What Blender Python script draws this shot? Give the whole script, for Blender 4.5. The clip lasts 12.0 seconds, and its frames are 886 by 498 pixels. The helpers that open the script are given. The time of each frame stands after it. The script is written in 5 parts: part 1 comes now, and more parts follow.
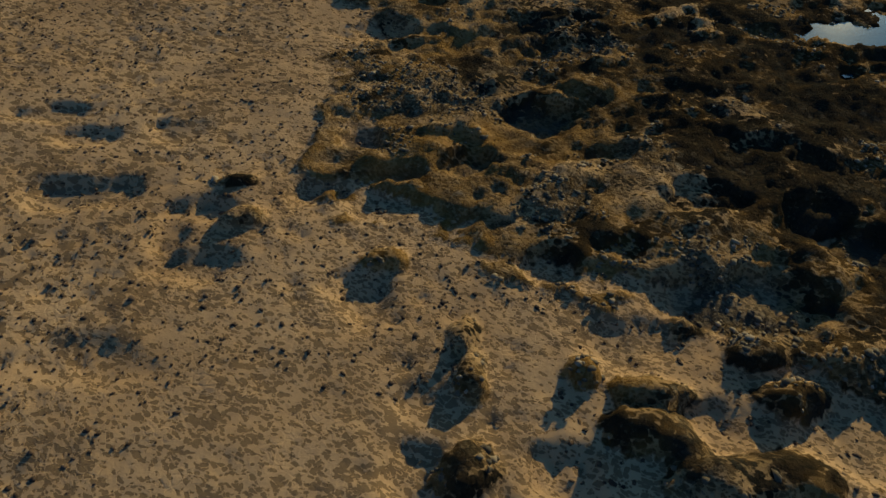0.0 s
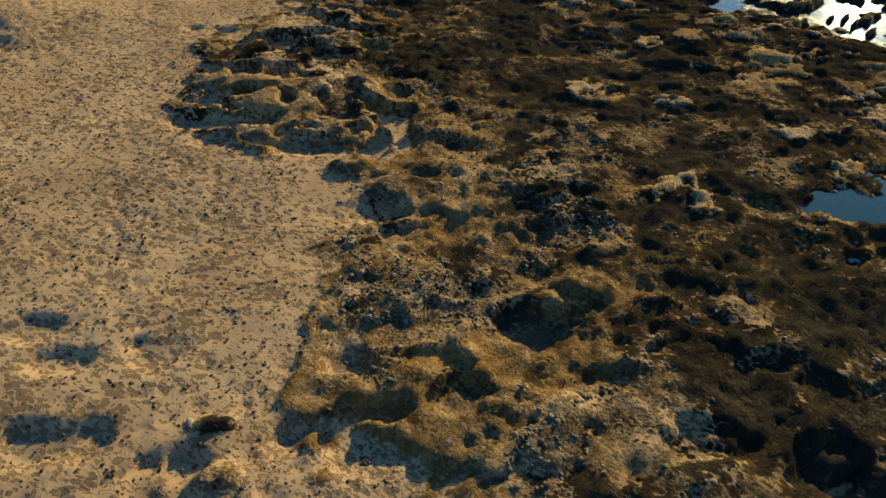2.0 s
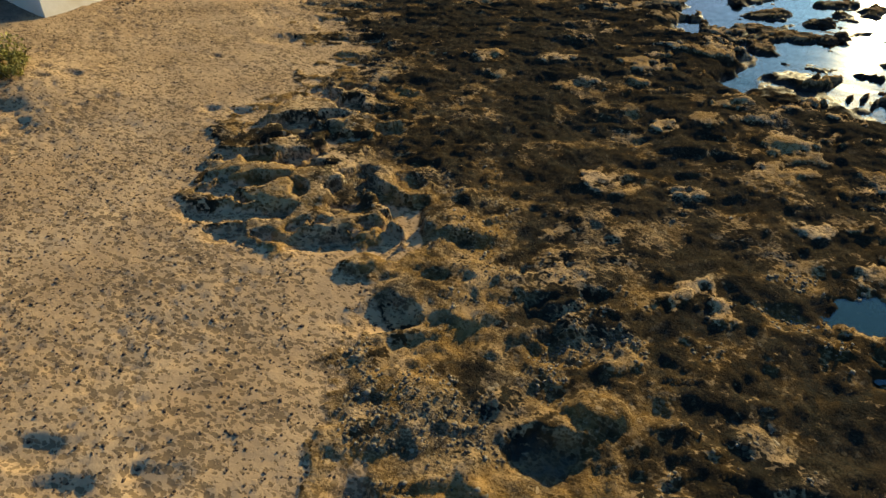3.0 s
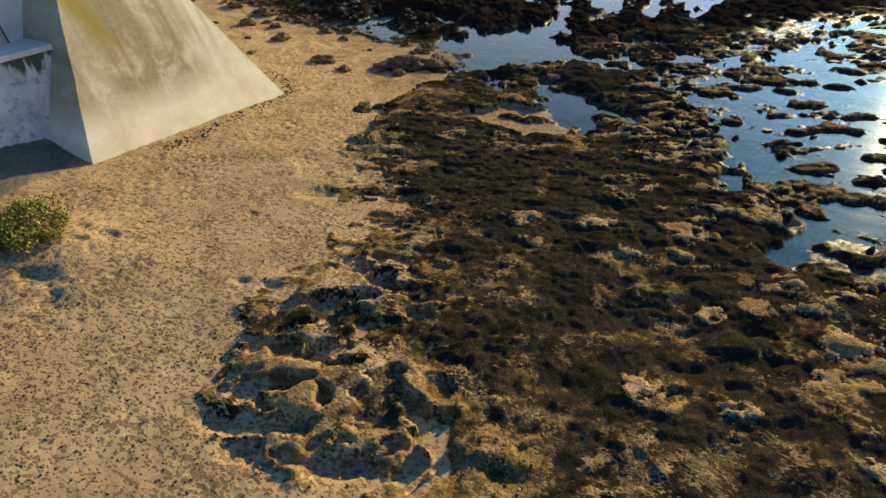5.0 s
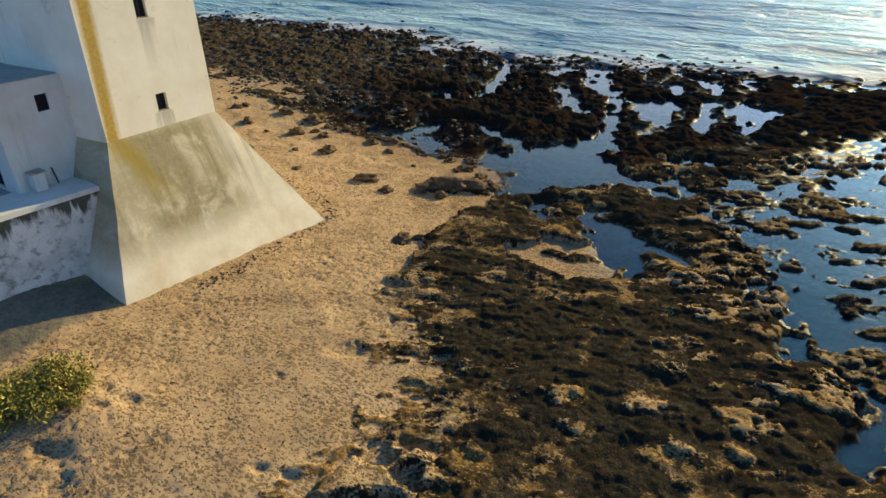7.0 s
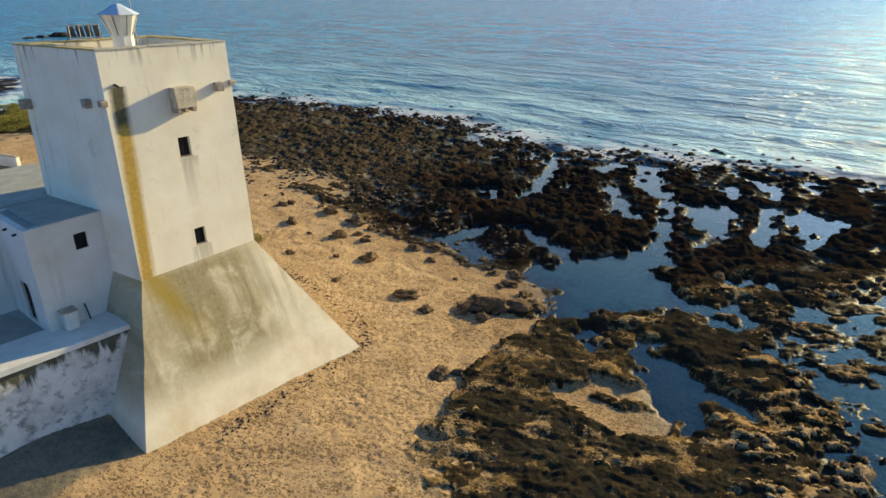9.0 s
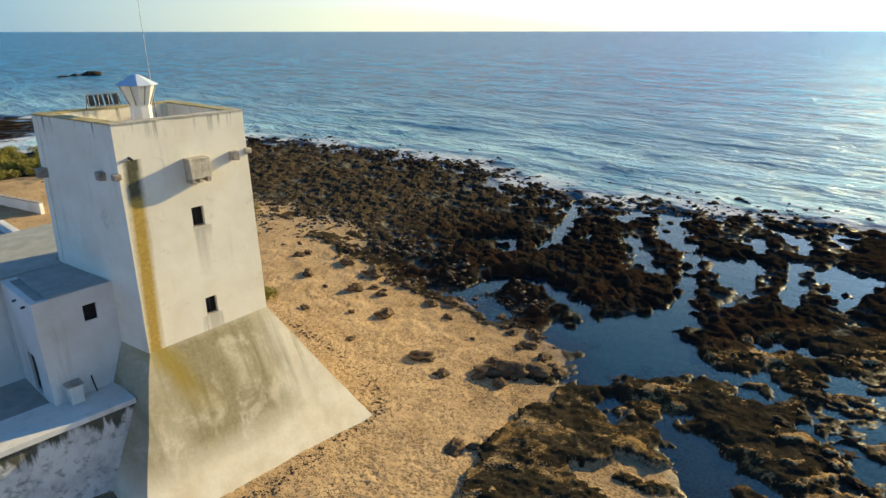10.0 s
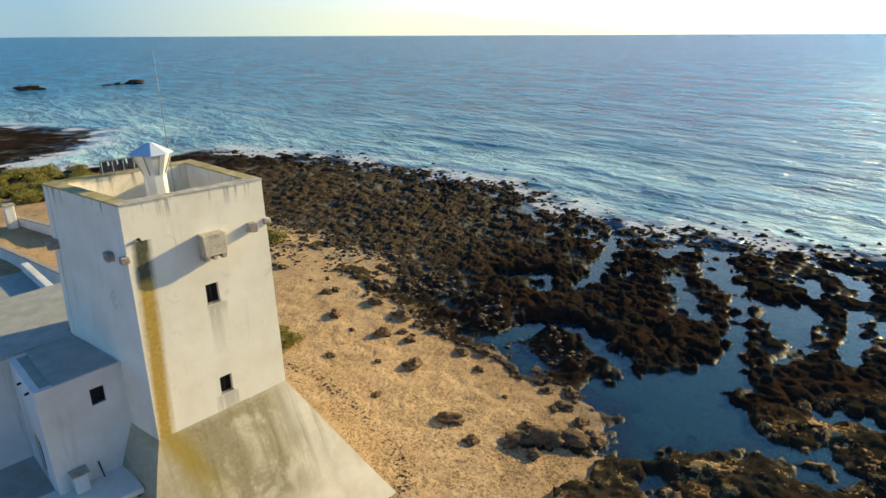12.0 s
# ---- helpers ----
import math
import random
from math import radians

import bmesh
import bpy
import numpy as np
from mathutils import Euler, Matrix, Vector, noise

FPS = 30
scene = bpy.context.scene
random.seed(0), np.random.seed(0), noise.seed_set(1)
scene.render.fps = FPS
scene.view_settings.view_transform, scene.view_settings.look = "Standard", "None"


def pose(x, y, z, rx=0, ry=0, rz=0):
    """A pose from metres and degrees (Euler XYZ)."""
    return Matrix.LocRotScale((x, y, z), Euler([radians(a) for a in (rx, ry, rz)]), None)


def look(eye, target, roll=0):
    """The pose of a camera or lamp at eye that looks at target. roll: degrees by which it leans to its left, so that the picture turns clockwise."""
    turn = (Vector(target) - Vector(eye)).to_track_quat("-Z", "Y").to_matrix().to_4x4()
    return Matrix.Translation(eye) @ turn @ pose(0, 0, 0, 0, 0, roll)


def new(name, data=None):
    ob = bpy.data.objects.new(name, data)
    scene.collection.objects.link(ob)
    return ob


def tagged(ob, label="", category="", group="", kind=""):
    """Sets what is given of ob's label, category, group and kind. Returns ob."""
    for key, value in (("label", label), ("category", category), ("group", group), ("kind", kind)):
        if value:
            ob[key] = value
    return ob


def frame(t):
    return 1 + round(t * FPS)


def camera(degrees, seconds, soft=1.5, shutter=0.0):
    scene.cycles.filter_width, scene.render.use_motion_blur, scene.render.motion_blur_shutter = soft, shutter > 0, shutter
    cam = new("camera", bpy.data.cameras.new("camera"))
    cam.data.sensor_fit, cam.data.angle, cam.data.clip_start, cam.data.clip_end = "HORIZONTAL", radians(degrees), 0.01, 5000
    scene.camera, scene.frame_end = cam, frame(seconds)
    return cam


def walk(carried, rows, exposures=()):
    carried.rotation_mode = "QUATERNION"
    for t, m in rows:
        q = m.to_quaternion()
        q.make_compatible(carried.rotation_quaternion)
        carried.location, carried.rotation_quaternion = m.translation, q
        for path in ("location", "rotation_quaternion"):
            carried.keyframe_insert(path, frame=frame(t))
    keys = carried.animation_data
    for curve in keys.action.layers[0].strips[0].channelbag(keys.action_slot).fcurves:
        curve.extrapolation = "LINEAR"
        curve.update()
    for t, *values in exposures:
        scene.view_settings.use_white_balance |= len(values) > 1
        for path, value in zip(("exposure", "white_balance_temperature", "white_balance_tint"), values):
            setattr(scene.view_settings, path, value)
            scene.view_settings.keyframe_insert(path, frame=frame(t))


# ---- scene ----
cam = camera(72.2, 12.0, 1.5)
PATH = [
    (0, (-26.538, -36.953, 8.226), (-25.315, -36.404, 6.742), 0.5),
    (0.5, (-25.751, -36.644, 8.746), (-24.506, -36.086, 7.284), 0.5),
    (1, (-24.978, -36.361, 9.26), (-23.712, -35.793, 7.821), 0.4),
    (1.5, (-24.209, -36.081, 9.878), (-22.924, -35.504, 8.457), 0.3),
    (2, (-23.447, -35.788, 10.492), (-22.142, -35.197, 9.096), 0.3),
    (2.5, (-22.665, -35.483, 11.131), (-21.339, -34.859, 9.769), 0.1),
    (3, (-21.909, -35.171, 11.774), (-20.562, -34.509, 10.453), -0.0),
    (5, (-18.825, -33.46, 14.658), (-17.399, -32.645, 13.515), -0.1),
    (5.5, (-17.977, -33.038, 15.483), (-16.541, -32.183, 14.384), -0.1),
    (6, (-17.148, -32.587, 16.289), (-15.702, -31.693, 15.234), -0.1),
    (6.5, (-16.319, -32.176, 17.13), (-14.869, -31.242, 16.118), -0.1),
    (7, (-15.482, -31.663, 17.899), (-14.034, -30.678, 16.933), -0.1),
    (9, (-12.323, -29.472, 21.08), (-10.887, -28.323, 20.295), -0.1),
    (9.5, (-11.529, -29.059, 21.883), (-10.101, -27.87, 21.144), -0.2),
    (10, (-10.913, -28.429, 22.607), (-9.485, -27.208, 21.923), -0.1),
    (10.5, (-10.118, -27.952, 23.313), (-8.708, -26.703, 22.639), -0.3),
    (11, (-9.464, -27.349, 24.025), (-8.071, -26.083, 23.35), -0.3),
    (11.5, (-8.8, -26.587, 24.631), (-7.422, -25.304, 23.956), -0.2),
    (12, (-8.083, -26.023, 25.267), (-6.724, -24.72, 24.593), -0.3),
]
walk(cam, [(t, look(eye, target, roll)) for t, eye, target, roll in PATH],
     ((0, -0.62), (1.0, -0.1), (2.5, 0.35), (5.5, 0.48), (9.5, 0.60), (12, 0.66)))

# ---- sky, sun ----
SUN_AZ, SUN_EL = -10.0, 16.0
world = bpy.data.worlds.new("sky")
scene.world = world
world.use_nodes = True
wn = world.node_tree
sky = wn.nodes.new("ShaderNodeTexSky")
sky.sky_type = "NISHITA"
sky.sun_disc = False
sky.sun_elevation, sky.sun_rotation = radians(SUN_EL), radians(90 - SUN_AZ)
sky.air_density, sky.dust_density, sky.ozone_density = 0.75, 0.8, 2.2
wn.nodes["Background"].inputs["Strength"].default_value = 0.11
haze = wn.nodes.new("ShaderNodeMix")
haze.data_type, haze.blend_type = "RGBA", "MULTIPLY"
haze.inputs[0].default_value, haze.inputs[7].default_value = 1.0, (0.37, 0.86, 1.19, 1)
wn.links.new(sky.outputs[0], haze.inputs[6])
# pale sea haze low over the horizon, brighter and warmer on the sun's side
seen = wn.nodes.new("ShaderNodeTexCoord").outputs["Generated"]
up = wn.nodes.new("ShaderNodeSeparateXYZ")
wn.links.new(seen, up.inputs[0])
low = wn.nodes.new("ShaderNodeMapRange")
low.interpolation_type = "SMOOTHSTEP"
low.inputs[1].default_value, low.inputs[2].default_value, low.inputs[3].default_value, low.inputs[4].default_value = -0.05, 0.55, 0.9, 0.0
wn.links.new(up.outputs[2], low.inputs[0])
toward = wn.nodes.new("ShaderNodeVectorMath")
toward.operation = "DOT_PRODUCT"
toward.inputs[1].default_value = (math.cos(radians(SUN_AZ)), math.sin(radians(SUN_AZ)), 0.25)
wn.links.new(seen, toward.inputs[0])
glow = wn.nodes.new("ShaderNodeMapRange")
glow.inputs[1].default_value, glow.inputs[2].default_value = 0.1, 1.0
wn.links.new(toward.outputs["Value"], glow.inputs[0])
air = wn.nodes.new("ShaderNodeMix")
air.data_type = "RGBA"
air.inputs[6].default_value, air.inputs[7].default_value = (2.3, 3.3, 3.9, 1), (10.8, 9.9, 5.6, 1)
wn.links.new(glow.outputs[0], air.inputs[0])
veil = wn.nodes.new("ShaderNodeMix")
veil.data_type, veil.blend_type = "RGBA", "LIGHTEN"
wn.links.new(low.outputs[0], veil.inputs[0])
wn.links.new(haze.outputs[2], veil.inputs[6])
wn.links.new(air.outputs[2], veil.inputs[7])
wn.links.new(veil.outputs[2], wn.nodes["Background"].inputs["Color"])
sun = new("sun", bpy.data.lights.new("sun", "SUN"))
sun.data.energy, sun.data.angle, sun.data.color = 5.0, radians(0.6), (1.0, 0.79, 0.37)
sun.matrix_world = look((0, 0, 60), (-60 * math.cos(radians(SUN_AZ)), -60 * math.sin(radians(SUN_AZ)), 60 - 60 * math.tan(radians(SUN_EL))))


# ---- material helpers ----
def material(name):
    m = bpy.data.materials.new(name)
    m.use_nodes = True
    return m, m.node_tree, m.node_tree.nodes["Principled BSDF"]


def node(nt, kind, ins=None):
    n = nt.nodes.new(kind)
    for key, value in (ins or {}).items():
        if isinstance(value, bpy.types.NodeSocket):
            nt.links.new(value, n.inputs[key])
        else:
            n.inputs[key].default_value = value
    return n


def ramp(nt, fac, *stops):
    n = nt.nodes.new("ShaderNodeValToRGB")
    nt.links.new(fac, n.inputs[0])
    e = n.color_ramp.elements
    while len(e) < len(stops):
        e.new(0.5)
    for k, (p, c) in zip(e, stops):
        k.position, k.color = p, (*c, 1.0) if len(c) == 3 else c
    return n.outputs[0]


def grey(v):
    return (v, v, v)


def mix(nt, fac, a, b, mode="MIX"):
    n = nt.nodes.new("ShaderNodeMix")
    n.data_type, n.blend_type = "RGBA", mode
    for i, v in ((0, fac), (6, a), (7, b)):
        if isinstance(v, bpy.types.NodeSocket):
            nt.links.new(v, n.inputs[i])
        else:
            n.inputs[i].default_value = v if i == 0 else (*v, 1.0)
    return n.outputs[2]


def maths(nt, op, a, b=0.0, c=0.0):
    n = nt.nodes.new("ShaderNodeMath")
    n.operation = op
    for i, v in enumerate((a, b, c)):
        if isinstance(v, bpy.types.NodeSocket):
            nt.links.new(v, n.inputs[i])
        else:
            n.inputs[i].default_value = v
    return n.outputs[0]


def noise_tex(nt, vec, scale, detail=4.0, rough=0.55, distort=0.0):
    return node(nt, "ShaderNodeTexNoise", {"Vector": vec, "Scale": scale, "Detail": detail, "Roughness": rough, "Distortion": distort}).outputs[0]


def attr(nt, name):
    n = nt.nodes.new("ShaderNodeAttribute")
    n.attribute_name = name
    return n.outputs["Fac"]


def position(nt):
    return node(nt, "ShaderNodeNewGeometry").outputs["Position"]


def bump(nt, bsdf, height, distance, strength=1.0):
    b = node(nt, "ShaderNodeBump", {"Height": height, "Distance": distance, "Strength": strength})
    nt.links.new(b.outputs[0], bsdf.inputs["Normal"])


# ---- noise on arrays ----
def lattice(ix, iy, seed):
    h = (ix.astype(np.int64) * 374761393 + iy.astype(np.int64) * 668265263 + seed * 974634777) & 0xFFFFFFFF
    h = ((h ^ (h >> 13)) * 1274126177) & 0xFFFFFFFF
    h = ((h ^ (h >> 15)) * 2246822519) & 0xFFFFFFFF
    return ((h ^ (h >> 16)) & 0xFFFFFF) / 16777215.0


def value_noise(x, y, seed):
    ix, iy = np.floor(x), np.floor(y)
    fx, fy = x - ix, y - iy
    fx, fy = fx * fx * fx * (fx * (fx * 6 - 15) + 10), fy * fy * fy * (fy * (fy * 6 - 15) + 10)
    a, b = lattice(ix, iy, seed), lattice(ix + 1, iy, seed)
    c, d = lattice(ix, iy + 1, seed), lattice(ix + 1, iy + 1, seed)
    return (a + (b - a) * fx) * (1 - fy) + (c + (d - c) * fx) * fy


def fbm(x, y, seed, octaves=4, gain=0.5):
    total, amp, norm = 0.0, 1.0, 0.0
    for k in range(octaves):
        c, s = math.cos(0.7 * k), math.sin(0.7 * k)
        total = total + amp * value_noise((x * c - y * s) * 2**k, (x * s + y * c) * 2**k, seed + 17 * k)
        norm, amp = norm + amp, amp * gain
    return total / norm * 2 - 1


def cells(x, y, seed, jitter=0.9):
    """Distance to the nearest and the next seed point, and a random number for the nearest."""
    ix, iy = np.floor(x), np.floor(y)
    f1, f2, own = np.full(x.shape, 9.0), np.full(x.shape, 9.0), np.zeros(x.shape)
    for dx in (-1, 0, 1):
        for dy in (-1, 0, 1):
            cx, cy = ix + dx, iy + dy
            px = cx + 0.5 + (lattice(cx, cy, seed) - 0.5) * jitter
            py = cy + 0.5 + (lattice(cx, cy, seed + 5) - 0.5) * jitter
            d = np.hypot(px - x, py - y)
            near = d < f1
            f2 = np.where(near, f1, np.minimum(f2, d))
            own = np.where(near, lattice(cx, cy, seed + 9), own)
            f1 = np.where(near, d, f1)
    return f1, f2, own


def step(lo, hi, v):
    t = np.clip((v - lo) / (hi - lo), 0, 1)
    return t * t * (3 - 2 * t)


def to_line(x, y, pts):
    """Distance to a chain of points."""
    best = np.full(x.shape, 1e9)
    if len(pts) == 1:
        return np.hypot(x - pts[0][0], y - pts[0][1])
    for (ax, ay), (bx, by) in zip(pts, pts[1:]):
        dx, dy = bx - ax, by - ay
        t = np.clip(((x - ax) * dx + (y - ay) * dy) / (dx * dx + dy * dy + 1e-9), 0, 1)
        best = np.minimum(best, np.hypot(x - ax - t * dx, y - ay - t * dy))
    return best


def inside(x, y, pts):
    """Distance to the rim of an outline, positive inside it."""
    odd = np.zeros(x.shape, bool)
    for (ax, ay), (bx, by) in zip(pts, pts[1:] + pts[:1]):
        if ay != by:
            odd ^= ((ay > y) != (by > y)) & (x < (bx - ax) * (y - ay) / (by - ay) + ax)
    d = to_line(x, y, pts + pts[:1])
    return np.where(odd, d, -d)


# ---- the lie of the land ----
SEA = -1.7
# Rim of the sand on its seaward side, from the south to the north, then round inland.
SAND = [(-34, -52), (-22, -43), (-19.6, -39.6), (-20.2, -37.6), (-19.1, -37.1), (-19.5, -35.4), (-19.6, -34), (-19.2, -32.9), (-19.8, -31.7),
        (-18.5, -30.3), (-17.4, -29.8), (-15.2, -28.3), (-13.4, -28.7), (-11.7, -27.5), (-11.7, -25.2), (-12, -22.1), (-11.1, -20.2),
        (-8.1, -19.6), (-6.3, -17.1), (-2.8, -18.8), (0.5, -14.6), (3.6, -13.4), (9.4, -12.1)]
SAND += [(13, -11.4), (15.5, -10.0), (18, -10.8), (20.6, -11.4), (22.1, -10.6), (25, -10.2), (28.3, -8), (28.1, -2.9), (28.2, 2.3), (28.4, 10.4),
         (29.9, 16.1), (30.2, 24.1), (28, 36), (25, 44), (20, 66), (4, 88), (-80, 120), (-120, -60)]
# A spit of damp sand between the lower pools.
SPIT = [(15.5, -15.6), (18.8, -17.4), (20, -19.4), (18.6, -21.6), (16, -22.4), (14.3, -20.6), (14.2, -17.6)]
# The outer rim of the reef, where the open sea begins.
COAST = [(30, 205), (50, 171), (34, 145), (16, 130), (31, 114), (56, 115), (71, 85), (74, 62), (73, 52), (77, 39), (68, 23), (69, 11),
         (73, 0), (77, -16), (84, -40), (100, -90), (90, -400), (-900, -400), (-900, 500), (-100, 320)]
WEED = [(25, -13), (30, -4), (31, 8), (37, 20), (46, 35), (55, 55), (60, 85), (90, 80), (95, -60), (60, -36), (48, -29), (40, -20)]
# Tide pools and gullies: chains of points and half a width.
POOLS = [([(30.3, -7), (34.9, -9.4), (38.9, -12.8)], 2.0), ([(26.5, -11), (30.9, -12.6), (35, -13)], 1.6), ([(25.3, -10.7), (29.8, -15.1)], 1.0),
         ([(38.5, 0.8), (35.9, -4.7), (34, -7)], 1.1), ([(31.5, 5.2), (35.4, 4.2), (37.6, 2.9)], 1.3), ([(31, 2.4), (29.6, -1.4)], 0.9), ([(44.2, 13.8), (47.9, 11.2), (43.8, 8.4)], 1.2),
         ([(43.6, -12), (49.7, -10.2), (59.2, -7)], 0.95), ([(59, -6.4), (61, -4), (70, -0.4)], 2.0), ([(53.2, 4.6), (55, 3.6)], 1.0), ([(62, -14), (67, -11.6)], 1.3), ([(64, 4), (74, 1)], 1.5), ([(49.2, -6.6), (51.4, -4.1), (57, -0.7)], 1.3), ([(43.6, -12.2), (40.3, -11.4)], 1.2),
         ([(71, 14), (60.2, 9.9), (52.2, 6.8), (47.4, 6.1)], 1.2)]
POOLS += [([(56.7, -10.2), (57.6, -14.3), (50.4, -14)], 1.2), ([(57.2, -20.5), (60.6, -24.6), (51, -23.3)], 1.0), ([(61, -17.6), (54, -19.4), (49.5, -19.4)], 1.0), ([(66, -17.6), (71, -15)], 1.5),
          ([(38.7, -19.7), (40.5, -22.7)], 0.9), ([(33.7, -21.1), (31.4, -17.6)], 0.9), ([(23.5, -14), (21.8, -14.9)], 0.8),
          ([(23.5, -17.9), (20.3, -21.3), (17.9, -23)], 0.9), ([(22.3, -21), (21.1, -24.7)], 0.8), ([(31.3, -21), (32.2, -22.7)], 0.8)]
POOLS += [([(29.1, -25.3), (29.1, -27.8), (28, -31.5)], 0.8), ([(8.2, -35.6), (12.5, -37.3)], 0.6), ([(15, -33), (18.2, -34.9), (23, -37)], 0.9),
          ([(36.2, -26.8), (38.8, -31.3), (46, -37)], 1.5), ([(24, -31), (28, -34.5), (34, -36.6), (46, -38.1)], 1.5)]
# Low ground to the south, where water stands between the slabs; and the crust with round holes beside the sand.
LOW = [(18, -29.5), (15, -33), (9.5, -34), (5.5, -37.5), (7, -46), (30, -60), (75, -60), (62, -33), (46, -28), (36, -23.5), (27, -24.5)]
CRUST = [(-12.9, -28.2), (-13, -21), (-8, -18.6), (-4.2, -18.8), (-1.2, -20.2), (-1.5, -23), (-4, -26), (-6.8, -28.6), (-10, -29.4)]
# Hollows and humps: x, y, half length, half width, depth or height.
HOLLOWS = [(-19.7, -24.2, 1.0, 0.45, 0.4), (-20, -25.6, 0.7, 0.4, 0.35), (-21.4, -26.8, 1.1, 0.6, 0.45), (-19.1, -27.1, 0.8, 0.5, 0.25), (-20.7, -29.4, 0.55, 0.4, 0.4),
           (-21.5, -29.2, 0.35, 0.6, 0.3), (-21.9, -30.2, 0.8, 0.45, 0.4), (-21.2, -33.1, 0.75, 0.7, 0.4), (-19.4, -30.8, 0.7, 0.5, 0.4), (-19, -32, 0.9, 0.5, 0.35)]
HOLLOWS += [(-18.1, -32.2, 0.9, 0.3, 0.4), (-17.4, -30.7, 0.7, 0.45, 0.45), (-17.2, -33.3, 0.9, 0.6, 0.45), (-11.5, -33.7, 1.2, 0.8, 0.4), (-14.8, -34.2, 1.2, 0.9, 0.4),
            (-18.4, -39, 2.0, 0.7, 0.45), (-20.1, -37.5, 1.0, 0.7, 0.4), (-12.9, -28.8, 1.3, 0.6, 0.35), (-15.9, -41.1, 1.0, 0.8, 0.4), (-15.4, -40.2, 1.0, 0.7, 0.35)]
HOLLOWS += [(-19.1, -35.7, 0.7, 0.5, 0.3), (-16, -38.1, 1.2, 0.6, 0.3), (-11.7, -21.6, 0.7, 0.5, 0.4), (-12.2, -23, 0.7, 0.5, 0.4), (-11, -25.8, 1.7, 0.5, 0.4), (-22.7, -35, 0.6, 0.5, 0.3),
            (-21, -38.9, 0.8, 0.6, 0.35), (-20.2, -41, 1.2, 0.9, 0.4), (-22.8, -37.1, 0.7, 0.6, 0.35), (-23.6, -35.2, 0.5, 0.8, 0.35), (-24.4, -29.7, 1.1, 0.5, 0.2), (-6.7, -40.8, 1.5, 0.8, 0.55)]
HOLLOWS += [(-5.9, -21.6, 1.0, 0.5, 0.45), (-8.2, -22.4, 0.8, 0.45, 0.4), (-4.6, -21.9, 0.7, 0.4, 0.4), (-10.5, -23.7, 0.45, 0.45, 0.45), (-9.4, -25.6, 1.1, 0.5, 0.4), (-4.4, -24.1, 0.7, 0.4, 0.4),
            (1, -14.9, 0.9, 0.8, 0.4), (3.5, -18.6, 0.8, 0.5, 0.35), (-6.2, -17.1, 0.5, 0.3, 0.35), (-5.8, -18.2, 0.6, 0.35, 0.4), (7.2, -13.1, 1.0, 0.5, 0.35), (-2, -21, 0.8, 0.4, 0.35)]
HOLLOWS += [(-7.5, -8.8, 0.45, 0.35, 0.35), (-7.1, -10.2, 0.6, 0.4, 0.35), (-8.0, -9.8, 0.4, 0.25, 0.25), (-10.4, -10.6, 1.0, 0.6, 0.4), (-11, -12, 0.4, 0.7, 0.25),
            (12.0, -9.6, 0.8, 0.55, 0.4), (-2.2, -13.6, 0.3, 0.2, 0.2), (5, -9, 0.25, 0.2, 0.15)]
# Pale flat crowns of the reef: x, y, half length, half width.
CROWNS = [(7.3, -31.6, 1.0, 0.6), (4.0, -24.9, 0.8, 0.5), (-3.2, -32.6, 0.9, 0.5), (11.3, -34.7, 1.1, 0.6), (16.1, -32.3, 0.9, 0.5), (17.7, -31.0, 0.8, 0.5), (0, -38.1, 0.9, 0.6),
          (4.4, -30.1, 0.5, 0.4), (5.9, -27.8, 0.6, 0.4), (2.9, -35.1, 0.6, 0.4), (2.3, -38.1, 0.8, 0.5), (6.1, -38.8, 0.9, 0.5), (4.9, -35.9, 0.6, 0.4), (-2.8, -35.4, 0.5, 0.4)]
CROWNS += [(-8.2, -36.1, 0.7, 0.5), (1.7, -33.6, 0.6, 0.4), (-4, -33.1, 0.7, 0.5), (-7.4, -40, 0.7, 0.4), (5.4, -31.7, 0.5, 0.3), (-3.3, -39.2, 0.6, 0.4), (-4.8, -40.7, 0.6, 0.4),
           (2.5, -25.9, 0.5, 0.4), (1.6, -41.4, 0.7, 0.5), (-8.6, -37.2, 0.6, 0.4), (21, -25.6, 1.1, 0.6), (20.2, -28.9, 1.0, 0.5), (27.6, -25.3, 1.1, 0.5), (32.8, -24.4, 0.9, 0.5)]
CROWNS += [(32.2, -20.3, 1.1, 0.5), (19.6, -31.3, 0.9, 0.6), (26.3, -27.5, 1.0, 0.5), (23.4, -29.7, 1.1, 0.5), (18.4, -18.9, 0.9, 0.5), (22.9, -15.1, 0.8, 0.4)]
HUMPS = [(-18, -31.4, 0.6, 0.3, 0.3), (-19.3, -31.2, 0.5, 0.3, 0.3), (-18.4, -32.7, 0.35, 0.45, 0.35), (-17.8, -33.8, 0.5, 0.35, 0.35), (-17.1, -32.7, 0.9, 0.25, 0.3), (-20.4, -33, 0.5, 0.4, 0.3),
         (-21.3, -35, 0.35, 0.5, 0.35), (-22, -35.5, 0.35, 0.6, 0.35), (-23.3, -35.8, 0.5, 0.5, 0.4), (-21, -36.9, 0.35, 0.4, 0.35), (-20.9, -37.9, 0.9, 0.45, 0.4), (-21.6, -38.2, 0.9, 0.5, 0.45)]
